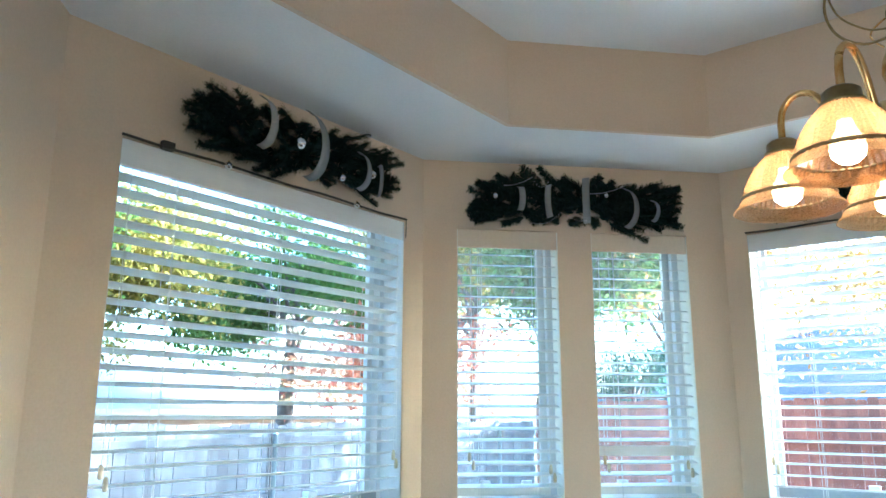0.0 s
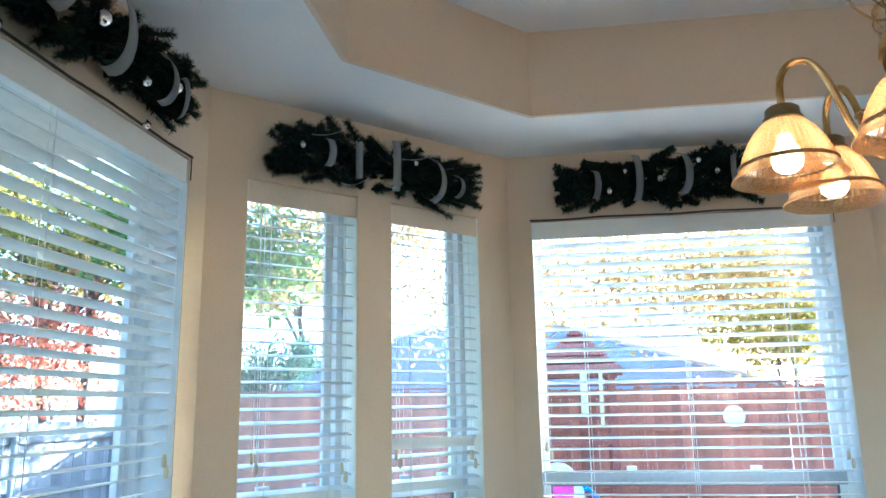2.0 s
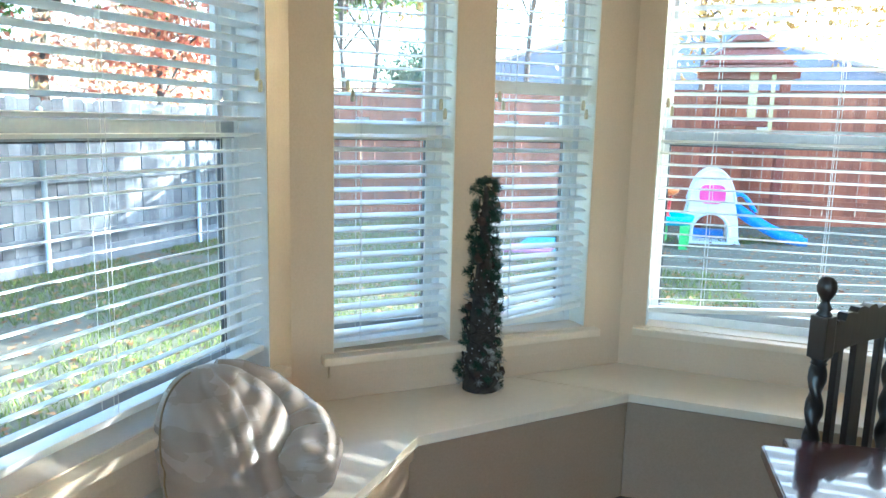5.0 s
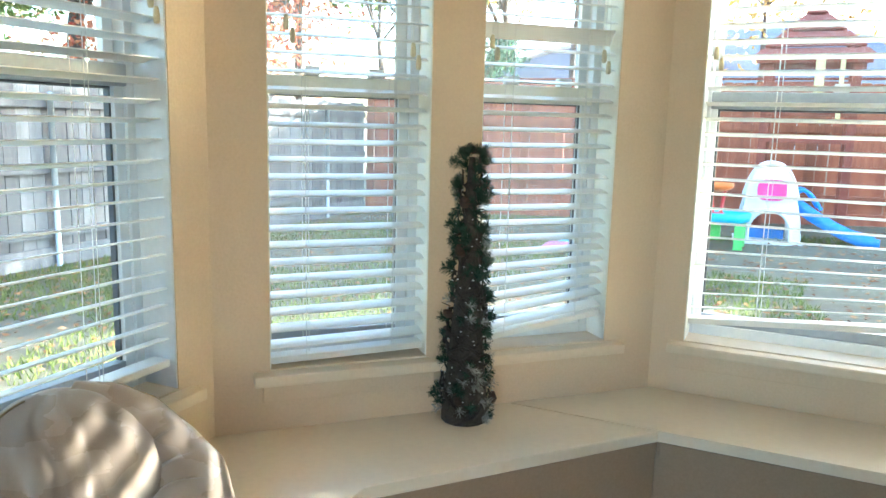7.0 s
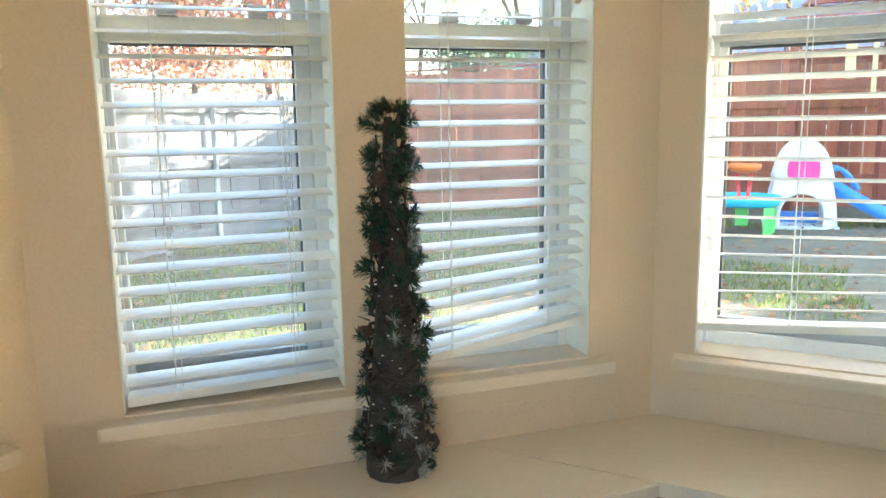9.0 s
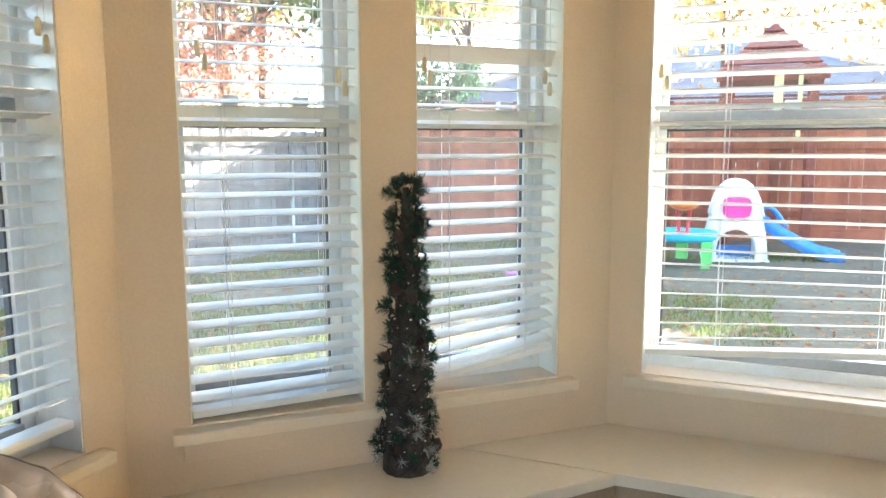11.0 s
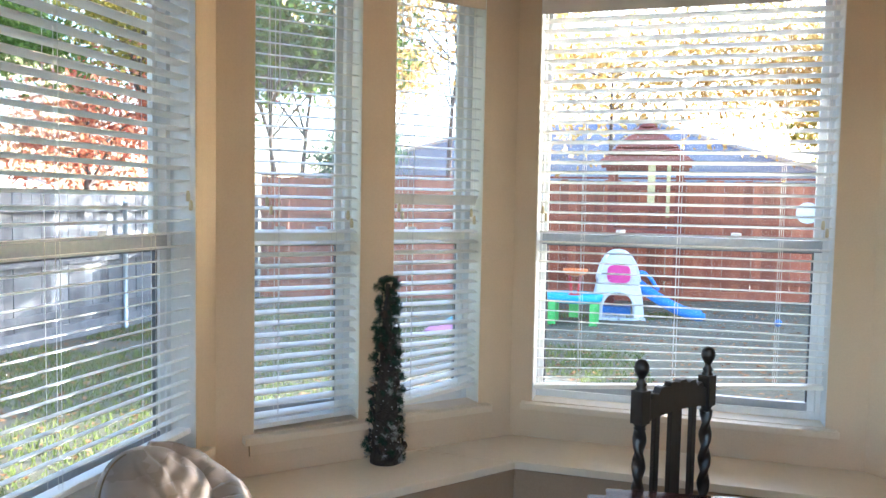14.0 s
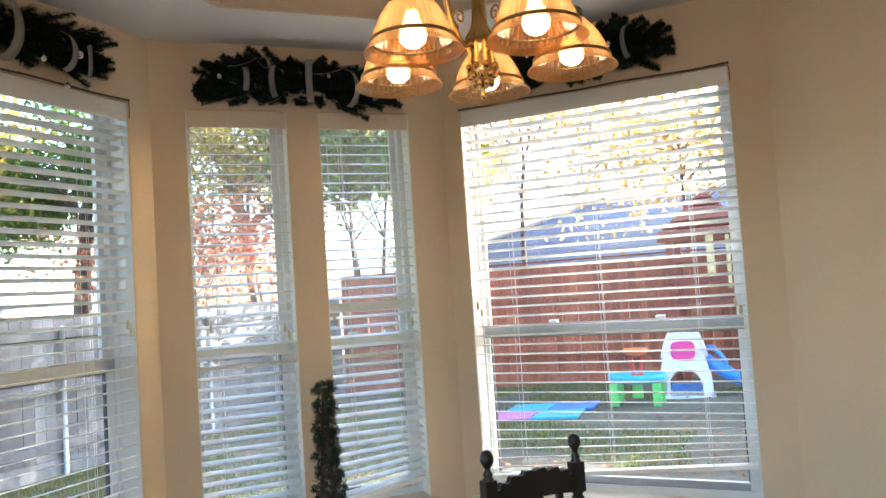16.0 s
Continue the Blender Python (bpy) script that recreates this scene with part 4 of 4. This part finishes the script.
bm = bmesh.new()
xs = [-2500, -60, -8, -4, 0, 4, 8, 60, 2500]
ys = [-2500, -60, -4, 4, 9, 14, 60, 2500]
grid = [[bm.verts.new((x, y, gz(x) - (0.35 if -2 < x < 3 and -3 < y < 3.5 else 0))) for x in xs] for y in ys]
for r, s in zip(grid, grid[1:]):
    for i in range(len(xs) - 1):
        bm.faces.new((r[i], r[i + 1], s[i + 1], s[i]))
tagged(part("ground", bm, GROUND), "patchy autumn lawn with bare soil", "ground", kind="structure")

rng = random.Random(3)
verts, faces = [], []
for k in range(120000):
    x, y = rng.uniform(-5.6, 6.5), rng.uniform(0.8, 12.3)
    if x > -0.6 and y < 4.1:
        continue
    if noise.noise((x * 0.7, y * 0.7, 0)) < -0.25 + 0.16 * max(0.0, x + 2) + 0.15 * (y > 9):
        continue
    h, a = rng.uniform(0.02, 0.07), rng.uniform(0, math.tau)
    w = 0.0055
    dx, dy = math.cos(a) * w, math.sin(a) * w
    lx, ly = rng.uniform(-0.03, 0.03), rng.uniform(-0.03, 0.03)
    i, z = len(verts), gz(x)
    verts.extend(((x - dx, y - dy, z), (x + dx, y + dy, z), (x + lx, y + ly, z + h)))
    faces.append((i, i + 1, i + 2))
tagged(from_faces("grass", verts, faces, BLADE), "thin green and yellow grass tufts on the lawn", "grass", kind="stuff")
verts, faces = [], []
for k in range(11000):
    x, y = rng.uniform(-5.6, 6.5), rng.uniform(0.8, 12.3)
    if x > -0.6 and y < 4.1:
        continue
    a, s, z = rng.uniform(0, math.tau), rng.uniform(0.014, 0.034), gz(x) + rng.uniform(0.006, 0.03)
    i = len(verts)
    for t in (0, 1, 2, 3):
        verts.append((x + s * math.cos(a + t * math.pi / 2) * (1 if t % 2 else 0.6), y + s * math.sin(a + t * math.pi / 2), z + rng.uniform(-0.006, 0.012)))
    faces.append((i, i + 1, i + 2, i + 3))
tagged(from_faces("fallen_leaves", verts, faces, LITTER), "scattered brown fallen leaves on the lawn", "leaves", kind="stuff")


def fence(m, length, z_top, ground_at, mat, label, posts, group, rail_mat, rails, kick):
    """A board fence along local x; its rails and posts stand on the -y side."""
    f = thing("board_fence", m, label, "fence", group)
    long = 2.3
    meshes = []
    for w in (0.133, 0.135, 0.1365):
        bm = a_box(0, w, 0, 0.018, -long, -0.02)
        vs = [bm.verts.new(c) for c in ((0, 0, -0.02), (0.02, 0, 0), (w - 0.02, 0, 0), (w, 0, -0.02), (0, 0.018, -0.02), (0.02, 0.018, 0), (w - 0.02, 0.018, 0), (w, 0.018, -0.02))]
        bm.faces.new(vs[:4][::-1])
        bm.faces.new(vs[4:])
        for i in range(3):
            bm.faces.new((vs[i], vs[i + 1], vs[i + 5], vs[i + 4]))
        meshes.append(link_mesh("fence_board", bm, mat))
    rr = random.Random(int(length * 10))
    x = 0.0
    while x < length - 0.1:
        piece("fence_board", rr.choice(meshes), f, pose(x, rr.uniform(-0.004, 0.004), z_top + rr.uniform(-0.022, 0.02), 0, rr.uniform(-0.4, 0.4), 0))
        x += 0.138
    for z in rails:
        part("fence_rail", a_box(0, length, -0.048, -0.0075, z, z + 0.085, 0.004), rail_mat, f)
    slope = (kick[1] - kick[0]) / length
    part("kick_board", a_box(0, length, -0.04, -0.006, -0.2, 0.2, 0.004), rail_mat, f, "flat board along the foot").matrix_basis = pose(0, 0, kick[0], 0, -math.degrees(math.atan(slope)), 0)
    for x in posts:
        p = part("fence_post", tube(bmesh.new(), [(x, -0.085, ground_at(x) - 0.3), (x, -0.085, z_top - 0.12)], 0.03, 12), GALV, f, "galvanised steel post", True)
        part("post_cap", lathe(bmesh.new(), [(0.034, 0), (0.034, 0.02), (0.02, 0.04), (0.001, 0.045)], 12, pose(x, -0.085, z_top - 0.13)), GALV, p, "", True)
    return f


fence(pose(-5.75, -6.15, 0, 0, 0, 90), 18.6, 1.54, lambda x: gz(-5.75), GREYBOARD, "weathered grey board fence along the yard", [3.0 + 2.4 * k for k in range(7)], "yard fences", GREYBOARD, (0.02, 0.66, 1.30), (-0.28, -0.28))
fence(pose(-5.7, 12.5, 0, 0, 0, 0), 21.0, 1.90, lambda x: gz(x - 5.7), CEDAR, "red cedar board fence at the end of the yard", [], "yard fences", CEDAR, (0.35, 1.25), (-0.22, 0.42))
cap = part("fence_cap", a_box(-5.7, 15.3, 12.46, 12.535, 1.925, 1.955, 0.004), CEDARDARK)
tagged(cap, "flat cedar cap board along the fence top", "fence cap")
disc = thing("round_target", pose(3.32, 12.44, 1.45), "round white disc hung on the cedar fence", "disc")
part("disc", lathe(bmesh.new(), [(0.001, -0.012), (0.14, -0.012), (0.155, -0.006), (0.155, 0.006), (0.001, 0.012)], 36, pose(0, 0, 0, 90, 0, 0)), P_WHITE, disc, "", False)


def playhouse():
    """A plastic toddler climber: two arched panels, a hood, a window and a slide leaving the side."""
    p = thing("toy_climber", pose(0.755, 10.33, gz(0.755) - 0.005, 0, 0, 6) @ Matrix.Scale(0.93, 4), "white plastic toy climber with a pink window and blue slide", "toy climber")
    side = [(0.36, 0.0), (0.35, 0.12), (0.335, 0.28), (0.305, 0.44), (0.265, 0.6), (0.225, 0.74), (0.17, 0.85), (0.09, 0.925), (0.0, 0.945)]
    right = [(q.x, q.z) for q in smooth_line([(x, 0, z) for x, z in side], 3)]
    dome = right + [(-x, z) for x, z in right[-2::-1]]
    arch = [(-0.235, 0.0), (-0.235, 0.16)] + [(-0.235 * math.cos(k * math.pi / 14), 0.16 + 0.25 * math.sin(k * math.pi / 14)) for k in range(1, 14)] + [(0.235, 0.16), (0.235, 0.0)]
    for name, y in (("front_panel", 0.0), ("back_panel", 0.56)):
        bm = bmesh.new()
        face = bm.faces.new([bm.verts.new((x, y, z)) for x, z in dome + arch])
        bmesh.ops.triangulate(bm, faces=[face])
        part(name, bm, P_WHITE, p, "white plastic panel with an arched crawl hole").modifiers.new("thickness", "SOLIDIFY").thickness = 0.05
    hood = [q for q in dome if q[1] > 0.52]
    bm = bmesh.new()
    rows = [[bm.verts.new((x * f, y, z * (0.5 + 0.5 * f))) for x, z in hood] for y, f in ((0.0, 1.0), (0.1, 1.02), (0.28, 1.03), (0.46, 1.02), (0.56, 1.0))]
    for r, q in zip(rows, rows[1:]):
        for i in range(len(hood) - 1):
            bm.faces.new((r[i], r[i + 1], q[i + 1], q[i]))
    part("hood", bm, P_WHITE, p, "", True).modifiers.new("thickness", "SOLIDIFY").thickness = 0.03
    part("arch_rim", tube(bmesh.new(), [(x, -0.012, z) for x, z in arch], 0.022, 8), P_WHITE, p, "", True)

    def soft_square(w, h, n=32):
        return [(w * math.copysign(abs(math.cos(k * math.tau / n)) ** 0.55, math.cos(k * math.tau / n)), h * math.copysign(abs(math.sin(k * math.tau / n)) ** 0.55, math.sin(k * math.tau / n))) for k in range(n)]

    part("window", prism(bmesh.new(), soft_square(0.16, 0.125), 0.0, 0.035), P_PINK, p, "magenta plastic window").matrix_basis = pose(-0.005, 0.0, 0.655, 90, 0, 0)
    part("side_window", prism(bmesh.new(), soft_square(0.13, 0.10), 0.0, 0.02), P_PINK, p, "magenta plastic side window").matrix_basis = pose(0.268, 0.27, 0.66, 74, 0, 90)
    part("deck", a_box(-0.28, 0.28, 0.03, 0.53, 0.40, 0.45, 0.01), P_BLUE, p, "blue plastic deck")
    part("back_step", a_box(-0.2, 0.2, 0.34, 0.5, 0.03, 0.15, 0.02), P_BLUE, p, "blue plastic step")
    part("base", a_box(-0.38, 0.38, -0.05, 0.62, 0.0, 0.035, 0.014), P_WHITE, p)
    bm = bmesh.new()
    prof = [(0.20, 0.46), (0.30, 0.44), (0.42, 0.36), (0.58, 0.27), (0.76, 0.18), (0.92, 0.12), (1.06, 0.10), (1.16, 0.09)]
    rows = []
    for k, (x, z) in enumerate(prof):
        wall = 0.15 - 0.012 * k
        rows.append([bm.verts.new((x, yy - 0.03 * k, z + dz)) for yy, dz in ((0.12, -0.05), (0.12, wall), (0.155, wall), (0.18, 0.02), (0.24, 0.0), (0.34, 0.0), (0.40, 0.02), (0.425, wall), (0.46, wall), (0.46, -0.05))])
    for r, q in zip(rows, rows[1:]):
        for i in range(9):
            bm.faces.new((r[i], r[i + 1], q[i + 1], q[i]))
        bm.faces.new((r[9], r[0], q[0], q[9]))
    bm.faces.new(rows[0])
    bm.faces.new(rows[-1][::-1])
    bmesh.ops.recalc_face_normals(bm, faces=bm.faces)
    slide = part("slide", bm, P_BLUE, p, "curved blue plastic slide", True)
    for y in (0.12, 0.44):
        part("hand_rail", tube(bmesh.new(), smooth_line([(0.24, y, 0.60), (0.34, y - 0.01, 0.66), (0.44, y - 0.015, 0.60), (0.55, y - 0.03, 0.44)]), 0.024, 8), P_BLUE, slide, "", True)
    return p


playhouse()


def water_table():
    t = thing("toy_water_table", pose(0.225, 9.95, gz(0.225)) @ Matrix.Scale(0.86, 4), "aqua and green plastic water table with a red funnel tower", "toy table")
    part("basin", lathe(bmesh.new(), [(0.001, 0.33), (0.36, 0.33), (0.40, 0.36), (0.42, 0.45), (0.40, 0.46), (0.37, 0.40), (0.001, 0.39)], 32, Matrix.Diagonal((1, 0.75, 1, 1))), P_AQUA, t, "aqua oval basin", True)
    for x in (-0.30, 0.30):
        for y in (-0.18, 0.18):
            part("leg", a_box(x - 0.055, x + 0.055, y - 0.045, y + 0.045, 0, 0.335, 0.015), P_GREEN, t, "lime green leg")
    part("centre_leg", a_box(-0.07, 0.07, -0.05, 0.05, 0.1, 0.33, 0.015), P_GREEN, t)
    bm = bmesh.new()
    for x in (-0.05, 0.05):
        tube(bm, [(x * 0.9, 0.05, 0.40), (x * 1.6, 0.05, 0.72)], 0.022, 8)
    part("tower", bm, P_RED, t, "red tower uprights", True)
    part("tower_foot", a_box(-0.09, 0.09, 0.0, 0.1, 0.392, 0.44, 0.01), P_RED, t)
    part("funnel", lathe(bmesh.new(), [(0.04, 0.70), (0.14, 0.73), (0.18, 0.76), (0.185, 0.81), (0.17, 0.81), (0.15, 0.77), (0.03, 0.74)], 24, pose(0, 0.05, 0)), P_ORANGE, t, "orange funnel tray", True)
    return t


water_table()
for k, (x, y, mat, what) in enumerate(((-1.2, 9.25, FOAM_PINK, "pink"), (-0.62, 9.3, P_AQUA, "aqua"), (-1.15, 9.83, P_AQUA, "aqua"), (-0.57, 9.88, P_BLUE, "blue"))):
    f = part("play_mat", a_box(-0.28, 0.28, -0.28, 0.28, 0.0, 0.03, 0.006), mat)
    f.matrix_basis = pose(x, y, gz(x) + 0.012, 0, -2.5, 4)
    tagged(f, what + " foam play mat lying on the lawn", "play mat", "play mats on the lawn")
b = part("toy_ball", ball(bmesh.new(), (0, 0, 0.045), 0.045, 16), P_BLUE, None, "", True)
b.matrix_basis = pose(2.64, 10.0, gz(2.64) + 0.002)
tagged(b, "small blue plastic ball on the lawn", "ball")


def play_tower():
    """A cedar play tower with a slatted pyramid roof."""
    t = thing("play_tower", pose(1.03, 11.55, gz(1.03)), "red cedar play tower with a slatted pyramid roof", "play tower")
    g = -gz(1.03)
    eave, apex, half = 2.12 + g, 2.74 + g, 0.60
    for x in (-0.46, 0.46):
        for y in (-0.42, 0.42):
            part("post", a_box(x - 0.045, x + 0.045, y - 0.045, y + 0.045, 0, eave + 0.03, 0.006), CEDARDARK, t)
    n = 6
    for turn in range(4):
        for k in range(n):
            f0, f1 = k / n, (k + 0.58) / n
            x0, x1 = half * (1 - f0) + 0.02, half * (1 - f1)
            z0, z1 = eave + (apex - eave) * f0, eave + (apex - eave) * f1 + 0.01
            bm = bmesh.new()
            bm.faces.new([bm.verts.new(Matrix.Rotation(turn * math.pi / 2, 4, "Z") @ Vector(c)) for c in ((-x0, -x0, z0), (x0, -x0, z0), (x1, -x1, z1), (-x1, -x1, z1))])
            part("roof_board", bm, CEDARDARK, t).modifiers.new("thickness", "SOLIDIFY").thickness = 0.02
    for sx in (-1, 1):
        for sy in (-1, 1):
            part("hip_rafter", tube(bmesh.new(), [(sx * half * 0.97, sy * half * 0.97, eave - 0.03), (0, 0, apex - 0.03)], 0.028, 6), CEDARDARK, t)
        part("eave_beam", a_box(-half, half, sx * 0.5 - 0.02, sx * 0.5 + 0.02, eave - 0.09, eave - 0.005, 0.004), CEDARDARK, t)
    part("deck", a_box(-0.5, 0.5, -0.47, 0.47, 1.1, 1.15, 0.005), CEDARDARK, t)
    for z in (1.42, 1.72):
        for y in (-0.475, 0.475):
            part("railing", a_box(-0.5, 0.5, y - 0.012, y + 0.012, z, z + 0.08, 0.004), CEDARDARK, t)
    part("yellow_panel", a_box(0.03, 0.13, -0.53, -0.5, 1.5, 2.08, 0.01), P_YELLOW, t, "pale yellow plastic panel")
    part("yellow_panel", a_box(0.28, 0.33, -0.53, -0.5, 1.33, 2.05, 0.01), P_YELLOW, t, "pale yellow plastic panel")
    return t


play_tower()


# ---- neighbours ----
def house(name, m, half_x, half_y, eave, ridge, hip, roof_mat, label, chimney=None):
    """A brick house with a hipped roof, its eaves overhanging."""
    h = thing(name, m, label, "house", "neighbouring houses")
    part("house_wall", a_box(-half_x, half_x, -half_y, half_y, -1.0, eave - 0.05, 0.0), BRICKM, h)
    e = 0.5
    bm = bmesh.new()
    lo = [bm.verts.new(c) for c in ((-half_x - e, -half_y - e, eave), (half_x + e, -half_y - e, eave), (half_x + e, half_y + e, eave), (-half_x - e, half_y + e, eave))]
    hi = [bm.verts.new((-half_x + hip, 0, ridge)), bm.verts.new((half_x - hip, 0, ridge))]
    for f in ((lo[0], lo[1], hi[1], hi[0]), (lo[1], lo[2], hi[1]), (lo[2], lo[3], hi[0], hi[1]), (lo[3], lo[0], hi[0]), lo[::-1]):
        bm.faces.new(f)
    roof = part("roof", bm, roof_mat, h, "shingled hip roof")
    for a, b in ((0, 0), (1, 1), (2, 1), (3, 0)):
        p0 = ((-1, 1, 1, -1)[a] * (half_x + e), (-1, -1, 1, 1)[a] * (half_y + e), eave + 0.02)
        p1 = ((-half_x + hip, half_x - hip)[b], 0, ridge + 0.02)
        part("hip_cap", tube(bmesh.new(), [p0, p1], 0.07, 6), PALEROOF, roof, "pale hip cap")
    part("fascia", a_box(-half_x - e, half_x + e, -half_y - e - 0.03, -half_y - e, eave - 0.16, eave, 0.0), P_WHITE, h)
    for x in (-half_x * 0.5, half_x * 0.3):
        for z0, z1 in ((0.9, 2.2), (4.6, 6.0)) if eave > 4 else ((0.9, eave - 0.5),):
            w = part("house_window", a_box(x - 0.6, x + 0.6, -half_y - 0.04, -half_y - 0.002, z0, z1, 0.01), P_WHITE, h, "white framed window")
            part("house_pane", a_box(x - 0.52, x + 0.52, -half_y - 0.05, -half_y - 0.041, z0 + 0.08, z1 - 0.08), GASKET, w, "dark glass pane")
    if chimney:
        part("chimney", a_box(chimney - 0.35, chimney + 0.35, 0.2, 0.8, ridge - 1.2, ridge + 0.7, 0.02), BRICKM, roof)
    return h


house("neighbour_house", pose(-1.0, 21.5, 0), 6.0, 4.0, 1.9, 3.85, 4.4, SHINGLE, "neighbouring brick house with a blue-grey shingle roof")
house("neighbour_house", pose(-19.0, 9.0, 0, 0, 0, 90), 7.0, 4.5, 1.75, 3.5, 4.5, PALEROOF, "neighbouring house with a pale grey shingle roof")
# Unseen house, added only to block the sun from the diagonal and west walls.
house("neighbour_house", pose(13.40, 19.1, 0, 0, 0, 48), 4.0, 1.1, 8.0, 9.0, 1.2, SHINGLE, "unseen two-storey brick house added to shade the bay")


def tree(x, y, height, crown_z, crown_r, trunk_r, leaf_mat, n, seed, label, stems=1, sparse=1.0, leaf=0.09, flat=0.8, lean=0.12):
    """Tapered stems and limbs with a crown of single leaves gathered in clumps round the limb ends."""
    rr = random.Random(seed)
    t = thing("tree", pose(x, y, gz(x)), label, "tree", "trees round the yard")
    bm = bmesh.new()
    tips = []
    for s in range(stems):
        a0 = rr.uniform(0, math.tau)
        top = Vector((math.cos(a0) * crown_r * 0.35 * (stems > 1) + rr.uniform(-lean, lean) * height * 0.3, math.sin(a0) * crown_r * 0.35 * (stems > 1) + rr.uniform(-lean, lean) * height * 0.3, crown_z + crown_r * 0.5 * flat))
        base = Vector((math.cos(a0) * trunk_r * 1.2 * (stems > 1), math.sin(a0) * trunk_r * 1.2 * (stems > 1), -0.1))
        pts = [base.lerp(top, k / 7) + Vector((rr.uniform(-1, 1), rr.uniform(-1, 1), 0)) * 0.035 * height * 0.25 * (0 < k) for k in range(8)]
        tube(bm, pts, [trunk_r * (1.15 - 0.95 * k / 7) / (1 if stems == 1 else 1.5) for k in range(8)], 9)
        for k in range(13):
            f = rr.uniform(0.62, 1.0)
            o = pts[int(f * 6.99)]
            ang, up = rr.uniform(0, math.tau), rr.uniform(-0.15, 0.8)
            tip = Vector((math.cos(ang), math.sin(ang), up * flat)).normalized() * crown_r * rr.uniform(0.55, 1.0)
            tip = Vector((tip.x, tip.y, crown_z - o.z * 0 + tip.z + rr.uniform(-0.35, 0.25) * crown_r * flat))
            mid = o.lerp(tip, 0.5) + Vector((0, 0, 0.12 * crown_r))
            tube(bm, [o, mid, tip], [trunk_r * 0.3, trunk_r * 0.17, trunk_r * 0.05], 6)
            tips.extend((mid.lerp(tip, 0.35), tip))
            for j in range(3):
                off = tip + Vector((rr.uniform(-1, 1), rr.uniform(-1, 1), rr.uniform(-0.7, 0.8))) * crown_r * 0.33
                tube(bm, [mid.lerp(tip, rr.uniform(0.3, 0.9)), off], [trunk_r * 0.09, trunk_r * 0.03], 4)
                tips.append(off)
    part("trunk", bm, BARK, t, "grey-brown trunk and limbs", True)
    gen = np.random.default_rng(seed)
    c = np.array([tuple(v) for v in tips])
    pick = c[gen.integers(0, len(c), n)] + gen.normal(0, crown_r * 0.13 * sparse, (n, 3)) * np.array((1, 1, 0.8))
    a = gen.normal(size=(n, 3))
    a /= np.linalg.norm(a, axis=1, keepdims=True)
    b = np.cross(a, gen.normal(size=(n, 3)))
    b /= np.linalg.norm(b, axis=1, keepdims=True)
    size = leaf * gen.uniform(0.55, 1.15, (n, 1))
    v = np.stack((pick - a * size, pick - b * size * 0.45 + a * size * 0.1, pick + a * size, pick + b * size * 0.45 + a * size * 0.1), 1).reshape(-1, 3)
    f = np.arange(4 * n).reshape(-1, 4)
    from_faces("crown", v.tolist(), f.tolist(), leaf_mat, t, "uneven crown of single leaves")
    return t


tree(-9.0, 11.9, 3.6, 2.75, 2.1, 0.11, LEAF_RED, 6800, 21, "small maple with red and orange autumn leaves", leaf=0.075, sparse=1.5)
tree(-9.6, 15.6, 7.5, 5.6, 2.6, 0.2, LEAF_YELLOW, 15000, 22, "tall multi-stemmed tree with yellow-green leaves", stems=3)
tree(-6.3, 14.6, 6.5, 4.7, 1.9, 0.10, LEAF_GREEN, 6500, 23, "tree with green leaves and leaning stems beyond the fence", stems=3, sparse=1.3, leaf=0.115)
tree(-12.5, 6.4, 6.5, 4.4, 3.0, 0.2, LEAF_YELLOW, 24000, 24, "broad tree with yellow-green leaves beyond the fence")
tree(-11.5, 11.4, 6.5, 4.6, 2.4, 0.24, LEAF_GREEN, 15000, 25, "dark-trunked tree with green leaves")
tree(-10.5, 3.6, 6.0, 4.2, 2.4, 0.16, LEAF_GREEN, 22000, 26, "tree with green leaves beyond the grey fence")
tree(-3.0, 15.2, 8.0, 5.2, 2.6, 0.07, LEAF_GOLD, 6500, 27, "bare-limbed tree with sparse golden leaves", sparse=1.3)
tree(5.4, 16.2, 7.5, 3.7, 2.5, 0.07, LEAF_GOLD, 13000, 28, "tree with sparse golden leaves behind the fence", sparse=1.9, leaf=0.075)
tree(0.3, 15.8, 7.0, 3.8, 2.4, 0.07, LEAF_GOLD, 7000, 29, "tall tree with thin golden leaves", sparse=1.9, leaf=0.075)
tree(-5.4, 18.6, 7.0, 5.0, 1.9, 0.14, LEAF_GOLD, 5000, 30, "thin tree with pale golden leaves", sparse=1.3)
tree(-5.0, 15.4, 3.8, 2.5, 1.0, 0.1, LEAF_PINE, 4200, 31, "blue-green evergreen bush behind the fence", leaf=0.06, flat=1.3)
# Unseen tree, added to keep the sun off the dining table.
tree(16.25, 15.6, 8.0, 5.0, 2.9, 0.2, LEAF_GREEN, 24000, 32, "unseen broad green tree added to keep sun off the table")
tree(4.7, 15.0, 3.6, 2.55, 1.0, 0.06, LEAF_YELLOW, 3500, 33, "yellow-green shrub behind the cedar fence", leaf=0.07, sparse=1.2)
